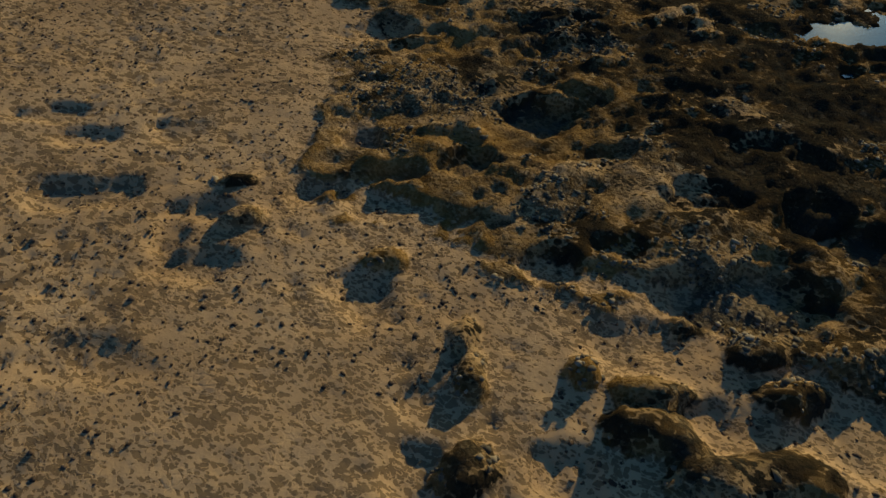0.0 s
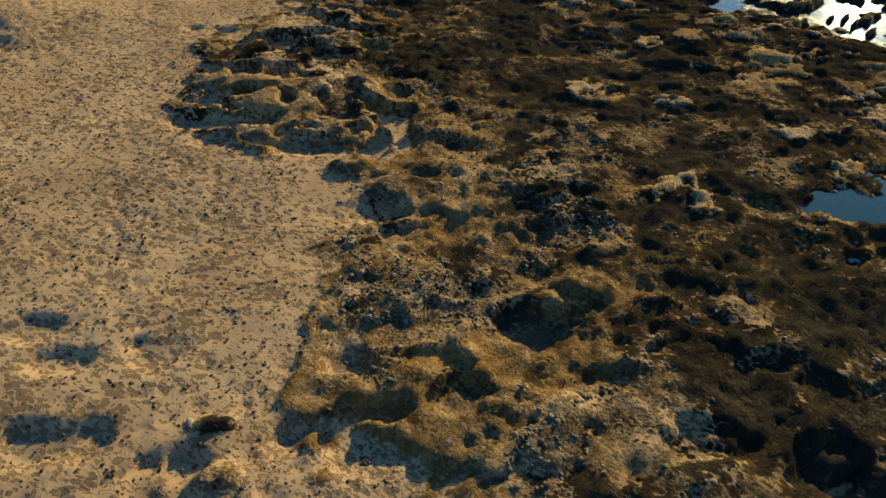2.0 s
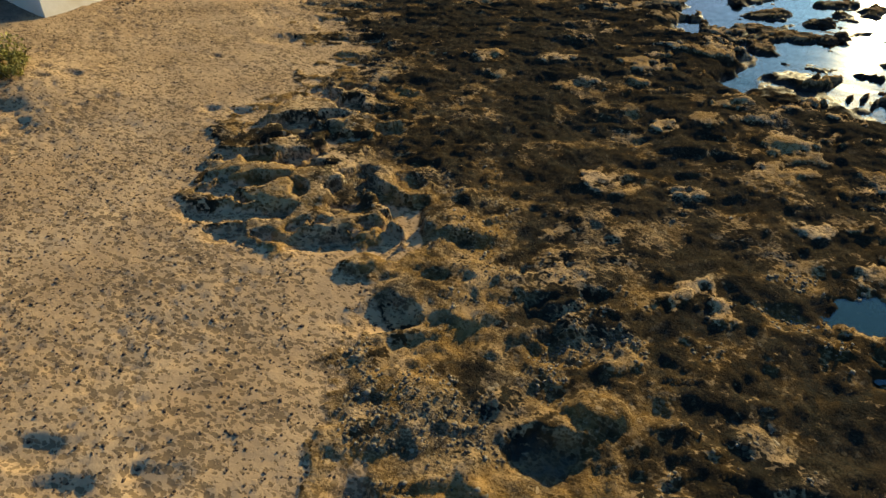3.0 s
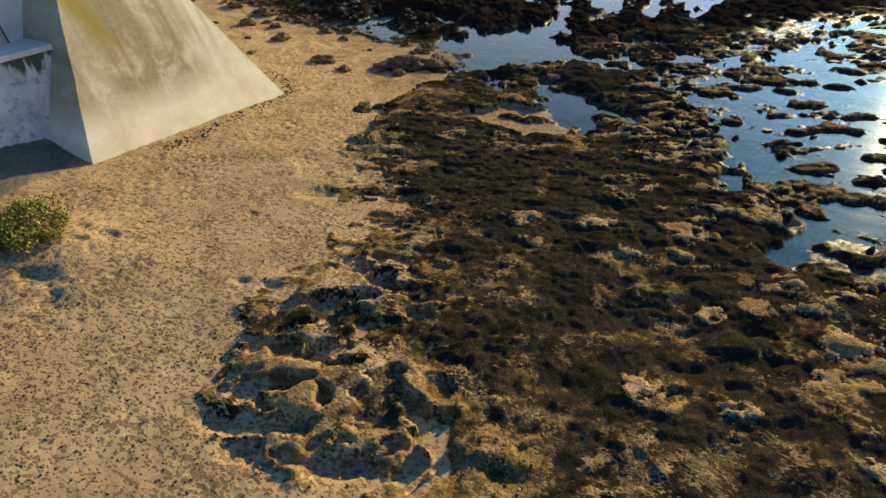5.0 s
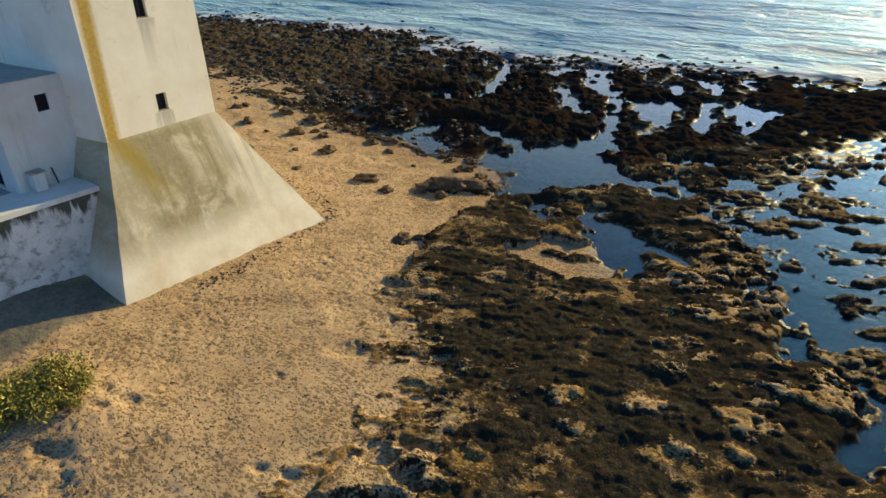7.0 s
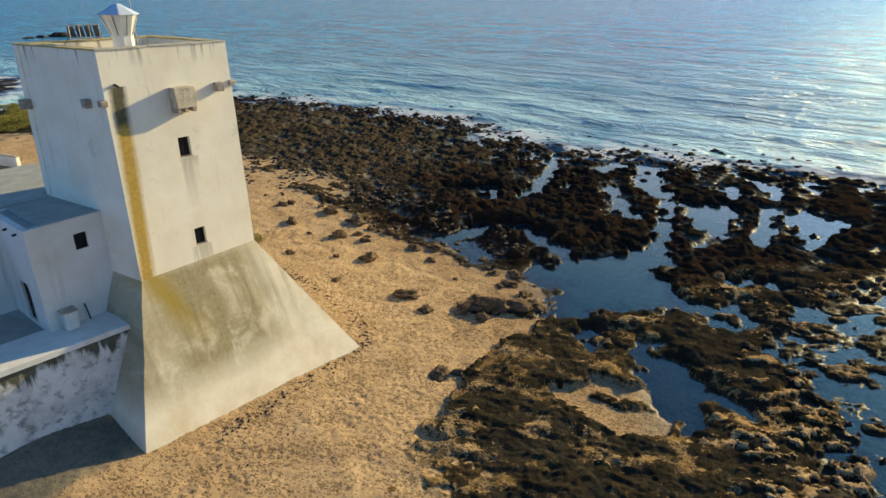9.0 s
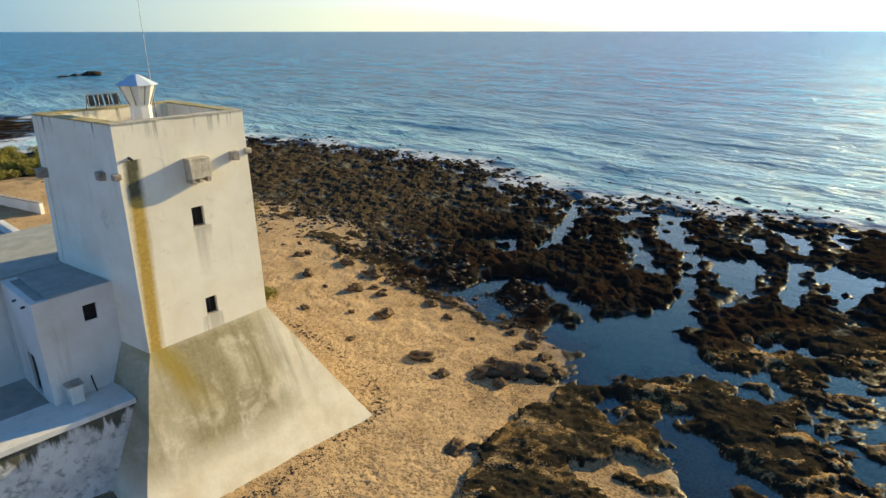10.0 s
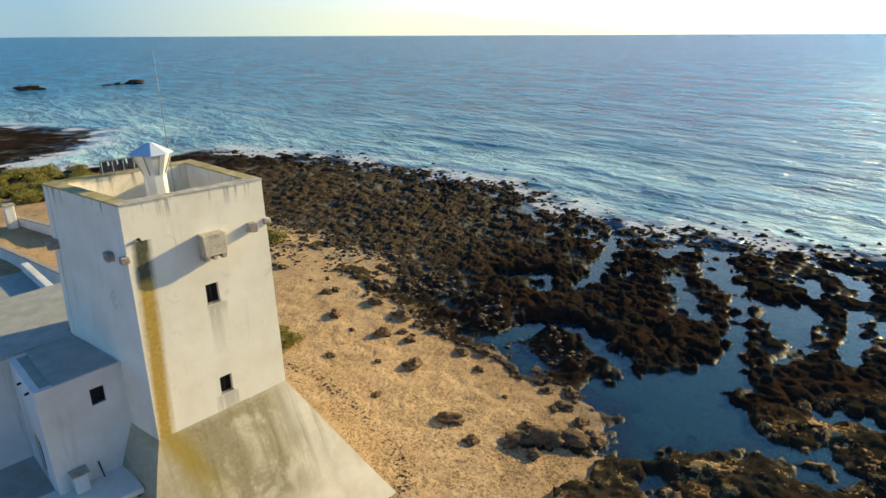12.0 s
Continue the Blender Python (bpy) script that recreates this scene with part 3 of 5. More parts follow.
# ---- materials ----
def ground_material():
    m, nt, b = material("shore_ground")
    p = position(nt)
    stony, weed, crest = attr(nt, "stony"), attr(nt, "weed"), attr(nt, "crest")
    z = node(nt, "ShaderNodeSeparateXYZ", {"Vector": p}).outputs[2]
    big, fine, grain = noise_tex(nt, p, 0.35, 4), noise_tex(nt, p, 3.0, 6, 0.65), noise_tex(nt, p, 16, 5, 0.75)
    sand = ramp(nt, big, (0.3, (0.46, 0.30, 0.155)), (0.7, (0.60, 0.41, 0.225)))
    sand = mix(nt, maths(nt, "MULTIPLY", ramp(nt, fine, (0.35, grey(1)), (0.55, grey(0))), 0.25), sand, (0.28, 0.185, 0.10))
    # shading put into the rock's colour: paler on crests, darker in silty hollows
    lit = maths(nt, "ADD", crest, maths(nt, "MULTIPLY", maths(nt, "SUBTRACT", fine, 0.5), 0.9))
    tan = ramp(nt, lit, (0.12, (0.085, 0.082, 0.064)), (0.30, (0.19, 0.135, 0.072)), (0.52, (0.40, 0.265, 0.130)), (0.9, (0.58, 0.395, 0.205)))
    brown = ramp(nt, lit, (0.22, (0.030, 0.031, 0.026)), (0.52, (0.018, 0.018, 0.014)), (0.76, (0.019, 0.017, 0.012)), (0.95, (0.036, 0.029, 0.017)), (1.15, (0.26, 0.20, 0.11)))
    # tufts of dark growth: dots where it is thin, running together where it is thick
    tuft = node(nt, "ShaderNodeTexVoronoi", {"Vector": node(nt, "ShaderNodeMapping", {"Vector": p, "Rotation": (0, 0, radians(30)), "Scale": (1.3, 0.8, 0.6)}).outputs[0], "Scale": 7.5, "Randomness": 1.0}).outputs["Distance"]
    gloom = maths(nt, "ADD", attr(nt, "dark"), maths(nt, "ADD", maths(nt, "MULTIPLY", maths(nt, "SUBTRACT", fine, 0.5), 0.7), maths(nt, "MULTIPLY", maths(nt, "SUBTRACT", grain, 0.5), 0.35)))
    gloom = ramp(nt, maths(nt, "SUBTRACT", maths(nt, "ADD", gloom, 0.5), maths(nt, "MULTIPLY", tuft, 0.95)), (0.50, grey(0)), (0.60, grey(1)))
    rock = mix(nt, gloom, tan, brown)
    # flecks of wrack, and small prints with their shade put into the colour: separate ovals of many sizes, thicker in
    # places
    run = node(nt, "ShaderNodeMapping", {"Vector": p, "Rotation": (0, 0, radians(30)), "Scale": (1.35, 0.8, 1.0)}).outputs[0]
    run = node(nt, "ShaderNodeVectorMath", {0: run, 1: node(nt, "ShaderNodeCombineXYZ", {"X": maths(nt, "MULTIPLY", fine, 0.30), "Y": maths(nt, "MULTIPLY", noise_tex(nt, p, 5.0, 2), 0.22)}).outputs[0]}).outputs[0]
    inshore = ramp(nt, maths(nt, "DIVIDE", maths(nt, "ADD", node(nt, "ShaderNodeSeparateXYZ", {"Vector": p}).outputs[1], 40.0), 20.0), (0.38, grey(0)), (0.70, grey(1)))
    dots = [node(nt, "ShaderNodeTexVoronoi", {"Vector": run, "Scale": s, "Randomness": 1.0}) for s in (12.5, 7.4)]
    own = node(nt, "ShaderNodeSeparateColor", {0: mix(nt, inshore, dots[0].outputs["Color"], dots[1].outputs["Color"])}).outputs[0]
    near_dot = node(nt, "ShaderNodeMix", {0: inshore, 2: dots[0].outputs["Distance"], 3: dots[1].outputs["Distance"]}).outputs[0]
    inland = ramp(nt, maths(nt, "DIVIDE", maths(nt, "ADD", node(nt, "ShaderNodeSeparateXYZ", {"Vector": p}).outputs[1], 30.0), 40.0), (0.0, grey(1.12)), (0.3, grey(1)), (0.95, grey(0.8)))
    thick = ramp(nt, noise_tex(nt, p, 0.5, 4, 0.6), (0.35, grey(0.34)), (0.65, grey(0.70)))
    fleck = maths(nt, "SUBTRACT", maths(nt, "ADD", near_dot, maths(nt, "MULTIPLY", maths(nt, "SUBTRACT", grain, 0.5), 0.35)), maths(nt, "MULTIPLY", maths(nt, "MULTIPLY", maths(nt, "ADD", 0.25, own), inland), thick))
    fleck = ramp(nt, maths(nt, "ADD", fleck, 0.5), (0.50, grey(0.8)), (0.55, grey(0)))
    sand = mix(nt, fleck, sand, (0.18, 0.122, 0.066))
    # grey of the hollow floors: silt with the pits' blue-grey shade painted in
    shaded_mud = ramp(nt, fine, (0.3, (0.10, 0.105, 0.088)), (0.7, (0.18, 0.175, 0.142)))
    # rubble: rounded stones of many shades with dark joints, in patches
    warp = node(nt, "ShaderNodeVectorMath", {0: p, 1: node(nt, "ShaderNodeCombineXYZ", {"X": maths(nt, "MULTIPLY", fine, 0.25), "Y": maths(nt, "MULTIPLY", grain, 0.10)}).outputs[0]}).outputs[0]
    gap = node(nt, "ShaderNodeTexVoronoi", {"Vector": warp, "Scale": 6.5, "Randomness": 1.0})
    gap.feature = "DISTANCE_TO_EDGE"
    shade = node(nt, "ShaderNodeSeparateColor", {0: node(nt, "ShaderNodeTexVoronoi", {"Vector": warp, "Scale": 6.5, "Randomness": 1.0}).outputs["Color"]}).outputs[0]
    pebble = ramp(nt, shade, (0.1, (0.07, 0.060, 0.042)), (0.5, (0.15, 0.115, 0.068)), (0.85, (0.29, 0.22, 0.13)), (1.0, (0.40, 0.34, 0.24)))
    joint = ramp(nt, gap.outputs["Distance"], (0.03, grey(0)), (0.12, grey(1)))
    pebble = mix(nt, joint, (0.030, 0.028, 0.021), pebble)
    patchy = maths(nt, "MULTIPLY", ramp(nt, noise_tex(nt, p, 0.9, 4, 0.6), (0.44, grey(0)), (0.58, grey(0.8))), maths(nt, "SUBTRACT", 1.0, maths(nt, "MULTIPLY", attr(nt, "dark"), 0.75)))
    patchy = maths(nt, "MULTIPLY", patchy, ramp(nt, crest, (0.25, grey(0)), (0.4, grey(1)), (0.75, grey(1)), (0.95, grey(0))))
    rock = mix(nt, patchy, rock, pebble)
    rock = mix(nt, maths(nt, "MULTIPLY", fleck, 0.85), rock, (0.045, 0.033, 0.020))
    rock = mix(nt, maths(nt, "MULTIPLY", ramp(nt, big, (0.42, grey(0)), (0.56, grey(0.6))), maths(nt, "SUBTRACT", 1.0, attr(nt, "dark"))), rock, (0.26, 0.140, 0.030))
    rust = maths(nt, "MULTIPLY", ramp(nt, noise_tex(nt, p, 0.55, 5, 0.62), (0.42, grey(0)), (0.62, grey(0.40))), attr(nt, "dark"))
    rock = mix(nt, rust, rock, ramp(nt, fine, (0.35, (0.022, 0.016, 0.009)), (0.65, (0.046, 0.031, 0.014))))
    crumbs = maths(nt, "MULTIPLY", ramp(nt, noise_tex(nt, p, 14, 3, 0.6), (0.58, grey(0)), (0.64, grey(0.35))), ramp(nt, noise_tex(nt, p, 0.8, 4, 0.6), (0.46, grey(0)), (0.58, grey(1))))
    rock = mix(nt, maths(nt, "MULTIPLY", crumbs, attr(nt, "dark")), rock, (0.19, 0.145, 0.078))
    rock = mix(nt, maths(nt, "MULTIPLY", ramp(nt, grain, (0.36, grey(1)), (0.43, grey(0))), 0.35), rock, (0.035, 0.026, 0.018))
    kelp = ramp(nt, fine, (0.3, (0.015, 0.014, 0.011)), (0.6, (0.024, 0.019, 0.014)), (0.8, (0.042, 0.031, 0.021)))
    kelp = mix(nt, ramp(nt, noise_tex(nt, p, 0.22, 3), (0.44, grey(0)), (0.64, grey(0.5))), kelp, (0.046, 0.022, 0.012))
    upshore = ramp(nt, maths(nt, "DIVIDE", maths(nt, "ADD", node(nt, "ShaderNodeSeparateXYZ", {"Vector": p}).outputs[1], maths(nt, "MULTIPLY", big, 24.0)), 92.0), (0.27, grey(0)), (0.43, grey(0.9)), (0.97, grey(0.9)), (1.0, grey(0)))
    kelp = mix(nt, upshore, kelp, ramp(nt, fine, (0.34, (0.024, 0.019, 0.013)), (0.52, (0.070, 0.052, 0.032)), (0.72, (0.19, 0.14, 0.085))))
    rock = mix(nt, weed, rock, kelp)
    edge = maths(nt, "ADD", stony, maths(nt, "MULTIPLY", maths(nt, "SUBTRACT", grain, 0.5), 0.5))
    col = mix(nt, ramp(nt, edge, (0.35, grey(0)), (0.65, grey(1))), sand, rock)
    col = mix(nt, maths(nt, "MULTIPLY", attr(nt, "silt_shade"), 0.85), col, shaded_mud)
    wet = ramp(nt, maths(nt, "ADD", maths(nt, "ADD", z, 2.0), maths(nt, "MULTIPLY", fine, 0.25)), (0.44, grey(1)), (0.62, grey(0)))
    col = mix(nt, maths(nt, "MULTIPLY", wet, 0.8), col, mix(nt, 0.5, col, (0.05, 0.04, 0.03), "MULTIPLY"))
    damp = ramp(nt, maths(nt, "ADD", maths(nt, "ADD", z, 2.0), maths(nt, "MULTIPLY", big, 0.2)), (0.50, grey(0.40)), (1.05, grey(0)))
    col = mix(nt, damp, col, mix(nt, 1.0, col, (0.42, 0.38, 0.36), "MULTIPLY"))
    nt.links.new(col, b.inputs["Base Color"])
    nt.links.new(maths(nt, "SUBTRACT", 0.92, maths(nt, "MULTIPLY", wet, 0.42)), b.inputs["Roughness"])
    nt.links.new(maths(nt, "MULTIPLY", wet, 0.3), b.inputs["Specular IOR Level"])
    pocks = node(nt, "ShaderNodeTexVoronoi", {"Vector": p, "Scale": 7.0, "Randomness": 1.0}).outputs["Distance"]
    rise = maths(nt, "ADD", maths(nt, "MULTIPLY", fine, 0.8), maths(nt, "MULTIPLY", grain, 0.5))
    rise = maths(nt, "ADD", rise, maths(nt, "MULTIPLY", ramp(nt, pocks, (0.1, grey(0)), (0.4, grey(1))), 0.35))
    rise = maths(nt, "ADD", rise, maths(nt, "MULTIPLY", maths(nt, "MULTIPLY", patchy, joint), 0.5))
    rise = maths(nt, "MULTIPLY", rise, maths(nt, "ADD", 0.30, maths(nt, "MULTIPLY", stony, 0.70)))
    bump(nt, b, maths(nt, "SUBTRACT", rise, maths(nt, "MULTIPLY", fleck, 0.6)), 0.042, 0.9)
    return m


def water_material():
    m, nt, b = material("sea_water")
    p = position(nt)
    deep, foam, chop = attr(nt, "deep"), attr(nt, "foam"), attr(nt, "chop")
    out = nt.nodes["Material Output"]
    run = node(nt, "ShaderNodeMapping", {"Vector": p, "Rotation": (0, 0, radians(28)), "Scale": (1.0, 0.42, 1.0)}).outputs[0]
    w1, w2, w3 = noise_tex(nt, run, 0.22, 3, 0.6), noise_tex(nt, run, 1.3, 4, 0.6), noise_tex(nt, p, 4.5, 3, 0.5)
    w0 = noise_tex(nt, run, 0.055, 3, 0.6)
    rise = maths(nt, "ADD", maths(nt, "ADD", maths(nt, "MULTIPLY", w1, 2.6), maths(nt, "MULTIPLY", w0, 6.0)), maths(nt, "ADD", w2, maths(nt, "MULTIPLY", w3, 0.10)))
    rise = maths(nt, "MULTIPLY", rise, maths(nt, "MULTIPLY", chop, 1.3))
    n = node(nt, "ShaderNodeBump", {"Height": rise, "Distance": 1.0, "Strength": 1.0}).outputs[0]
    body = mix(nt, ramp(nt, noise_tex(nt, p, 0.05, 3), (0.35, grey(0)), (0.65, grey(1))), (0.001, 0.190, 0.400), (0.003, 0.275, 0.520))
    # shade of the wave troughs painted into the body colour, at three wave sizes
    body = mix(nt, ramp(nt, w2, (0.36, grey(0.7)), (0.52, grey(0))), body, (0.002, 0.055, 0.085))
    body = mix(nt, ramp(nt, w1, (0.36, grey(0.6)), (0.50, grey(0))), body, (0.002, 0.080, 0.130))
    body = mix(nt, ramp(nt, w0, (0.35, grey(0.5)), (0.6, grey(0))), body, (0.002, 0.080, 0.160))
    body = mix(nt, attr(nt, "milky"), body, (0.50, 0.76, 0.78))
    body = mix(nt, chop, mix(nt, attr(nt, "shoal"), (0.022, 0.062, 0.074), (0.16, 0.135, 0.080)), body)
    nt.links.new(maths(nt, "ADD", 0.07, maths(nt, "MULTIPLY", chop, 0.18)), b.inputs["Roughness"])
    nt.links.new(maths(nt, "SUBTRACT", 0.5, maths(nt, "MULTIPLY", chop, 0.36)), b.inputs["Specular IOR Level"])
    nt.links.new(maths(nt, "SUBTRACT", 1.5, maths(nt, "MULTIPLY", chop, 0.15)), b.inputs["IOR"])
    nt.links.new(mix(nt, chop, (1.0, 1.0, 1.0), (0.30, 0.80, 1.0)), b.inputs["Specular Tint"])
    nt.links.new(body, b.inputs["Base Color"])
    nt.links.new(n, b.inputs["Normal"])
    clear = node(nt, "ShaderNodeBsdfTransparent", {"Color": (0.93, 0.98, 0.98, 1)})
    gloss = node(nt, "ShaderNodeBsdfGlossy", {"Roughness": 0.09, "Normal": n})
    fres = node(nt, "ShaderNodeFresnel", {"IOR": 1.8, "Normal": n}).outputs[0]
    shallow = node(nt, "ShaderNodeMixShader", {0: fres, 1: clear.outputs[0], 2: gloss.outputs[0]})
    depth = node(nt, "ShaderNodeMixShader", {0: deep, 1: shallow.outputs[0], 2: b.outputs[0]})
    spray = node(nt, "ShaderNodeBsdfDiffuse", {"Color": (0.78, 0.80, 0.80, 1)})
    lace = maths(nt, "MULTIPLY", foam, maths(nt, "ADD", 0.2, maths(nt, "MULTIPLY", noise_tex(nt, run, 1.6, 6, 0.7), 2.2)))
    total = node(nt, "ShaderNodeMixShader", {0: ramp(nt, lace, (0.50, grey(0)), (1.0, grey(0.85))), 1: depth.outputs[0], 2: spray.outputs[0]})
    nt.links.new(total.outputs[0], out.inputs["Surface"])
    return m


def stone_material(name, dark, mid, pale, scale=3.0):
    m, nt, b = material(name)
    tc = node(nt, "ShaderNodeTexCoord").outputs["Object"]
    rnd = node(nt, "ShaderNodeObjectInfo").outputs["Random"]
    v = node(nt, "ShaderNodeVectorMath", {0: tc, 1: node(nt, "ShaderNodeCombineXYZ", {"X": maths(nt, "MULTIPLY", rnd, 50)}).outputs[0]}).outputs[0]
    fine, grain = noise_tex(nt, v, scale, 6, 0.65), noise_tex(nt, v, scale * 7, 4, 0.7)
    col = ramp(nt, fine, (0.3, dark), (0.5, mid), (0.72, pale))
    col = mix(nt, maths(nt, "MULTIPLY", ramp(nt, grain, (0.3, grey(1)), (0.5, grey(0))), 0.6), col, dark)
    nt.links.new(col, b.inputs["Base Color"])
    b.inputs["Roughness"].default_value, b.inputs["Specular IOR Level"].default_value = 0.95, 0.1
    bump(nt, b, maths(nt, "ADD", fine, maths(nt, "MULTIPLY", grain, 0.4)), 0.09)
    return m


def plaster_material():
    """White lime wash with grime, run-off streaks and patches."""
    m, nt, b = material("lime_wash")
    p = position(nt)
    big, fine = noise_tex(nt, p, 0.45, 5, 0.6), noise_tex(nt, p, 5.0, 6, 0.65)
    tall = node(nt, "ShaderNodeMapping", {"Vector": p, "Scale": (1.6, 1.6, 0.16)}).outputs[0]
    runs = noise_tex(nt, tall, 1.4, 5, 0.65)
    col = ramp(nt, big, (0.3, (0.66, 0.62, 0.54)), (0.65, (0.80, 0.78, 0.73)))
    col = mix(nt, ramp(nt, runs, (0.56, grey(0)), (0.80, grey(0.6))), col, (0.46, 0.41, 0.32))
    col = mix(nt, ramp(nt, fine, (0.64, grey(0)), (0.8, grey(0.45))), col, (0.40, 0.35, 0.27))
    nt.links.new(col, b.inputs["Base Color"])
    b.inputs["Roughness"].default_value = 0.88
    bump(nt, b, maths(nt, "ADD", fine, big), 0.015)
    return m


def tower_material():
    """Lime wash of the tower with an ochre run-off stripe by its corner and dark streaks under the coping."""
    m, nt, b = material("tower_lime_wash")
    p = position(nt)
    sep = node(nt, "ShaderNodeSeparateXYZ", {"Vector": p})
    x, y, z = sep.outputs
    big, fine = noise_tex(nt, p, 0.5, 5, 0.6), noise_tex(nt, p, 6.0, 6, 0.65)
    tall = node(nt, "ShaderNodeMapping", {"Vector": p, "Scale": (1.8, 1.8, 0.13)}).outputs[0]
    runs = noise_tex(nt, tall, 1.6, 5, 0.6)
    col = ramp(nt, big, (0.3, (0.82, 0.73, 0.57)), (0.62, (0.91, 0.84, 0.69)))
    col = mix(nt, ramp(nt, runs, (0.60, grey(0)), (0.80, grey(0.42))), col, (0.54, 0.49, 0.39))
    patch = noise_tex(nt, p, 1.3, 6, 0.7, 0.8)
    col = mix(nt, ramp(nt, patch, (0.60, grey(0)), (0.74, grey(0.45))), col, (0.46, 0.41, 0.32))
    # smudges of run-off under each window
    for sill in (13.2, 8.35):
        below = maths(nt, "SUBTRACT", sill, z)
        beside = maths(nt, "ABSOLUTE", maths(nt, "SUBTRACT", x, 3.45))
        run_off = maths(nt, "MULTIPLY", ramp(nt, maths(nt, "DIVIDE", below, 3.0), (0.0, grey(0)), (0.02, grey(0.55)), (0.9, grey(0))), ramp(nt, maths(nt, "ADD", beside, maths(nt, "MULTIPLY", maths(nt, "SUBTRACT", 0.5, runs), 2.2)), (0.15, grey(1)), (0.50, grey(0))))
        col = mix(nt, run_off, col, (0.30, 0.27, 0.21))
    lip = maths(nt, "MULTIPLY", ramp(nt, maths(nt, "SUBTRACT", z, 17.6), (0.15, grey(0)), (0.95, grey(1))), ramp(nt, runs, (0.55, grey(0)), (0.68, grey(0.9))))
    col = mix(nt, lip, col, (0.13, 0.11, 0.09))
    # stripe: its middle wanders from x = 0.6 at the top to x = 0.1 at the foot
    mid = maths(nt, "ADD", 0.12, maths(nt, "MULTIPLY", maths(nt, "SUBTRACT", z, 7.5), 0.05))
    away = maths(nt, "ABSOLUTE", maths(nt, "SUBTRACT", x, maths(nt, "ADD", mid, maths(nt, "MULTIPLY", maths(nt, "SUBTRACT", runs, 0.5), 0.25))))
    front = maths(nt, "LESS_THAN", y, 0.35)
    low = maths(nt, "LESS_THAN", z, 17.0)
    stripe = maths(nt, "MULTIPLY", maths(nt, "MULTIPLY", front, low), ramp(nt, maths(nt, "ADD", away, maths(nt, "MULTIPLY", maths(nt, "SUBTRACT", fine, 0.5), 0.12)), (0.20, grey(0.95)), (0.48, grey(0))))
    ochre = ramp(nt, fine, (0.3, (0.38, 0.22, 0.020)), (0.7, (0.55, 0.36, 0.050)))
    moss = ramp(nt, fine, (0.35, (0.030, 0.030, 0.012)), (0.7, (0.10, 0.095, 0.035)))
    stain = mix(nt, ramp(nt, maths(nt, "SUBTRACT", z, 15.0), (0.05, grey(0)), (0.40, grey(1))), ochre, moss)
    col = mix(nt, stripe, col, stain)
    nt.links.new(col, b.inputs["Base Color"])
    b.inputs["Roughness"].default_value = 0.88
    bump(nt, b, maths(nt, "ADD", fine, big), 0.005)
    return m


def scarp_material():
    """Grey-green lichen over worn lime wash; the lowest course is freshly washed."""
    m, nt, b = material("scarp_lime_wash")
    p = position(nt)
    x, y, z = node(nt, "ShaderNodeSeparateXYZ", {"Vector": p}).outputs
    big, fine = noise_tex(nt, p, 0.55, 5, 0.6), noise_tex(nt, p, 5.0, 6, 0.65)
    slope = node(nt, "ShaderNodeMapping", {"Vector": p, "Scale": (0.75, 0.5, 0.42)}).outputs[0]
    runs = noise_tex(nt, slope, 0.9, 6, 0.62, 0.6)
    pale = ramp(nt, big, (0.3, (0.68, 0.57, 0.39)), (0.65, (0.86, 0.77, 0.60)))
    green = ramp(nt, fine, (0.3, (0.165, 0.125, 0.045)), (0.7, (0.330, 0.265, 0.130)))
    band = maths(nt, "MULTIPLY", ramp(nt, maths(nt, "DIVIDE", z, 8.0), (0.16, grey(0)), (0.36, grey(1)), (0.90, grey(1)), (0.97, grey(0.6))),
                 ramp(nt, maths(nt, "DIVIDE", x, 10.0), (0.0, grey(0.75)), (0.12, grey(1)), (0.50, grey(1)), (0.70, grey(0.15))))
    cover = maths(nt, "MULTIPLY", band, ramp(nt, maths(nt, "ADD", runs, maths(nt, "MULTIPLY", maths(nt, "SUBTRACT", fine, 0.5), 0.3)), (0.36, grey(0.45)), (0.50, grey(1))))
    col = mix(nt, maths(nt, "MULTIPLY", cover, 0.85), pale, green)
    # the ochre run-off of the corner goes on down the slope
    mid = maths(nt, "ADD", 0.3, maths(nt, "MULTIPLY", maths(nt, "SUBTRACT", 7.5, z), 0.36))
    away = maths(nt, "ABSOLUTE", maths(nt, "SUBTRACT", x, mid))
    run = maths(nt, "MULTIPLY", ramp(nt, maths(nt, "ADD", away, maths(nt, "MULTIPLY", maths(nt, "SUBTRACT", runs, 0.5), 1.5)), (0.25, grey(0.85)), (1.1, grey(0))),
                ramp(nt, maths(nt, "DIVIDE", z, 8.0), (0.42, grey(0)), (0.75, grey(1))))
    col = mix(nt, run, col, (0.33, 0.23, 0.025))
    # rain streaks down the slope
    down = node(nt, "ShaderNodeMapping", {"Vector": p, "Scale": (1.5, 0.10, 0.10)}).outputs[0]
    wash = noise_tex(nt, down, 1.3, 5, 0.65)
    col = mix(nt, maths(nt, "MULTIPLY", ramp(nt, wash, (0.50, grey(0)), (0.72, grey(0.5))), ramp(nt, maths(nt, "DIVIDE", z, 8.0), (0.18, grey(0)), (0.55, grey(1)))), col, (0.15, 0.125, 0.045))
    nt.links.new(col, b.inputs["Base Color"])
    b.inputs["Roughness"].default_value = 0.9
    bump(nt, b, maths(nt, "ADD", fine, maths(nt, "MULTIPLY", big, 2)), 0.008)
    return m


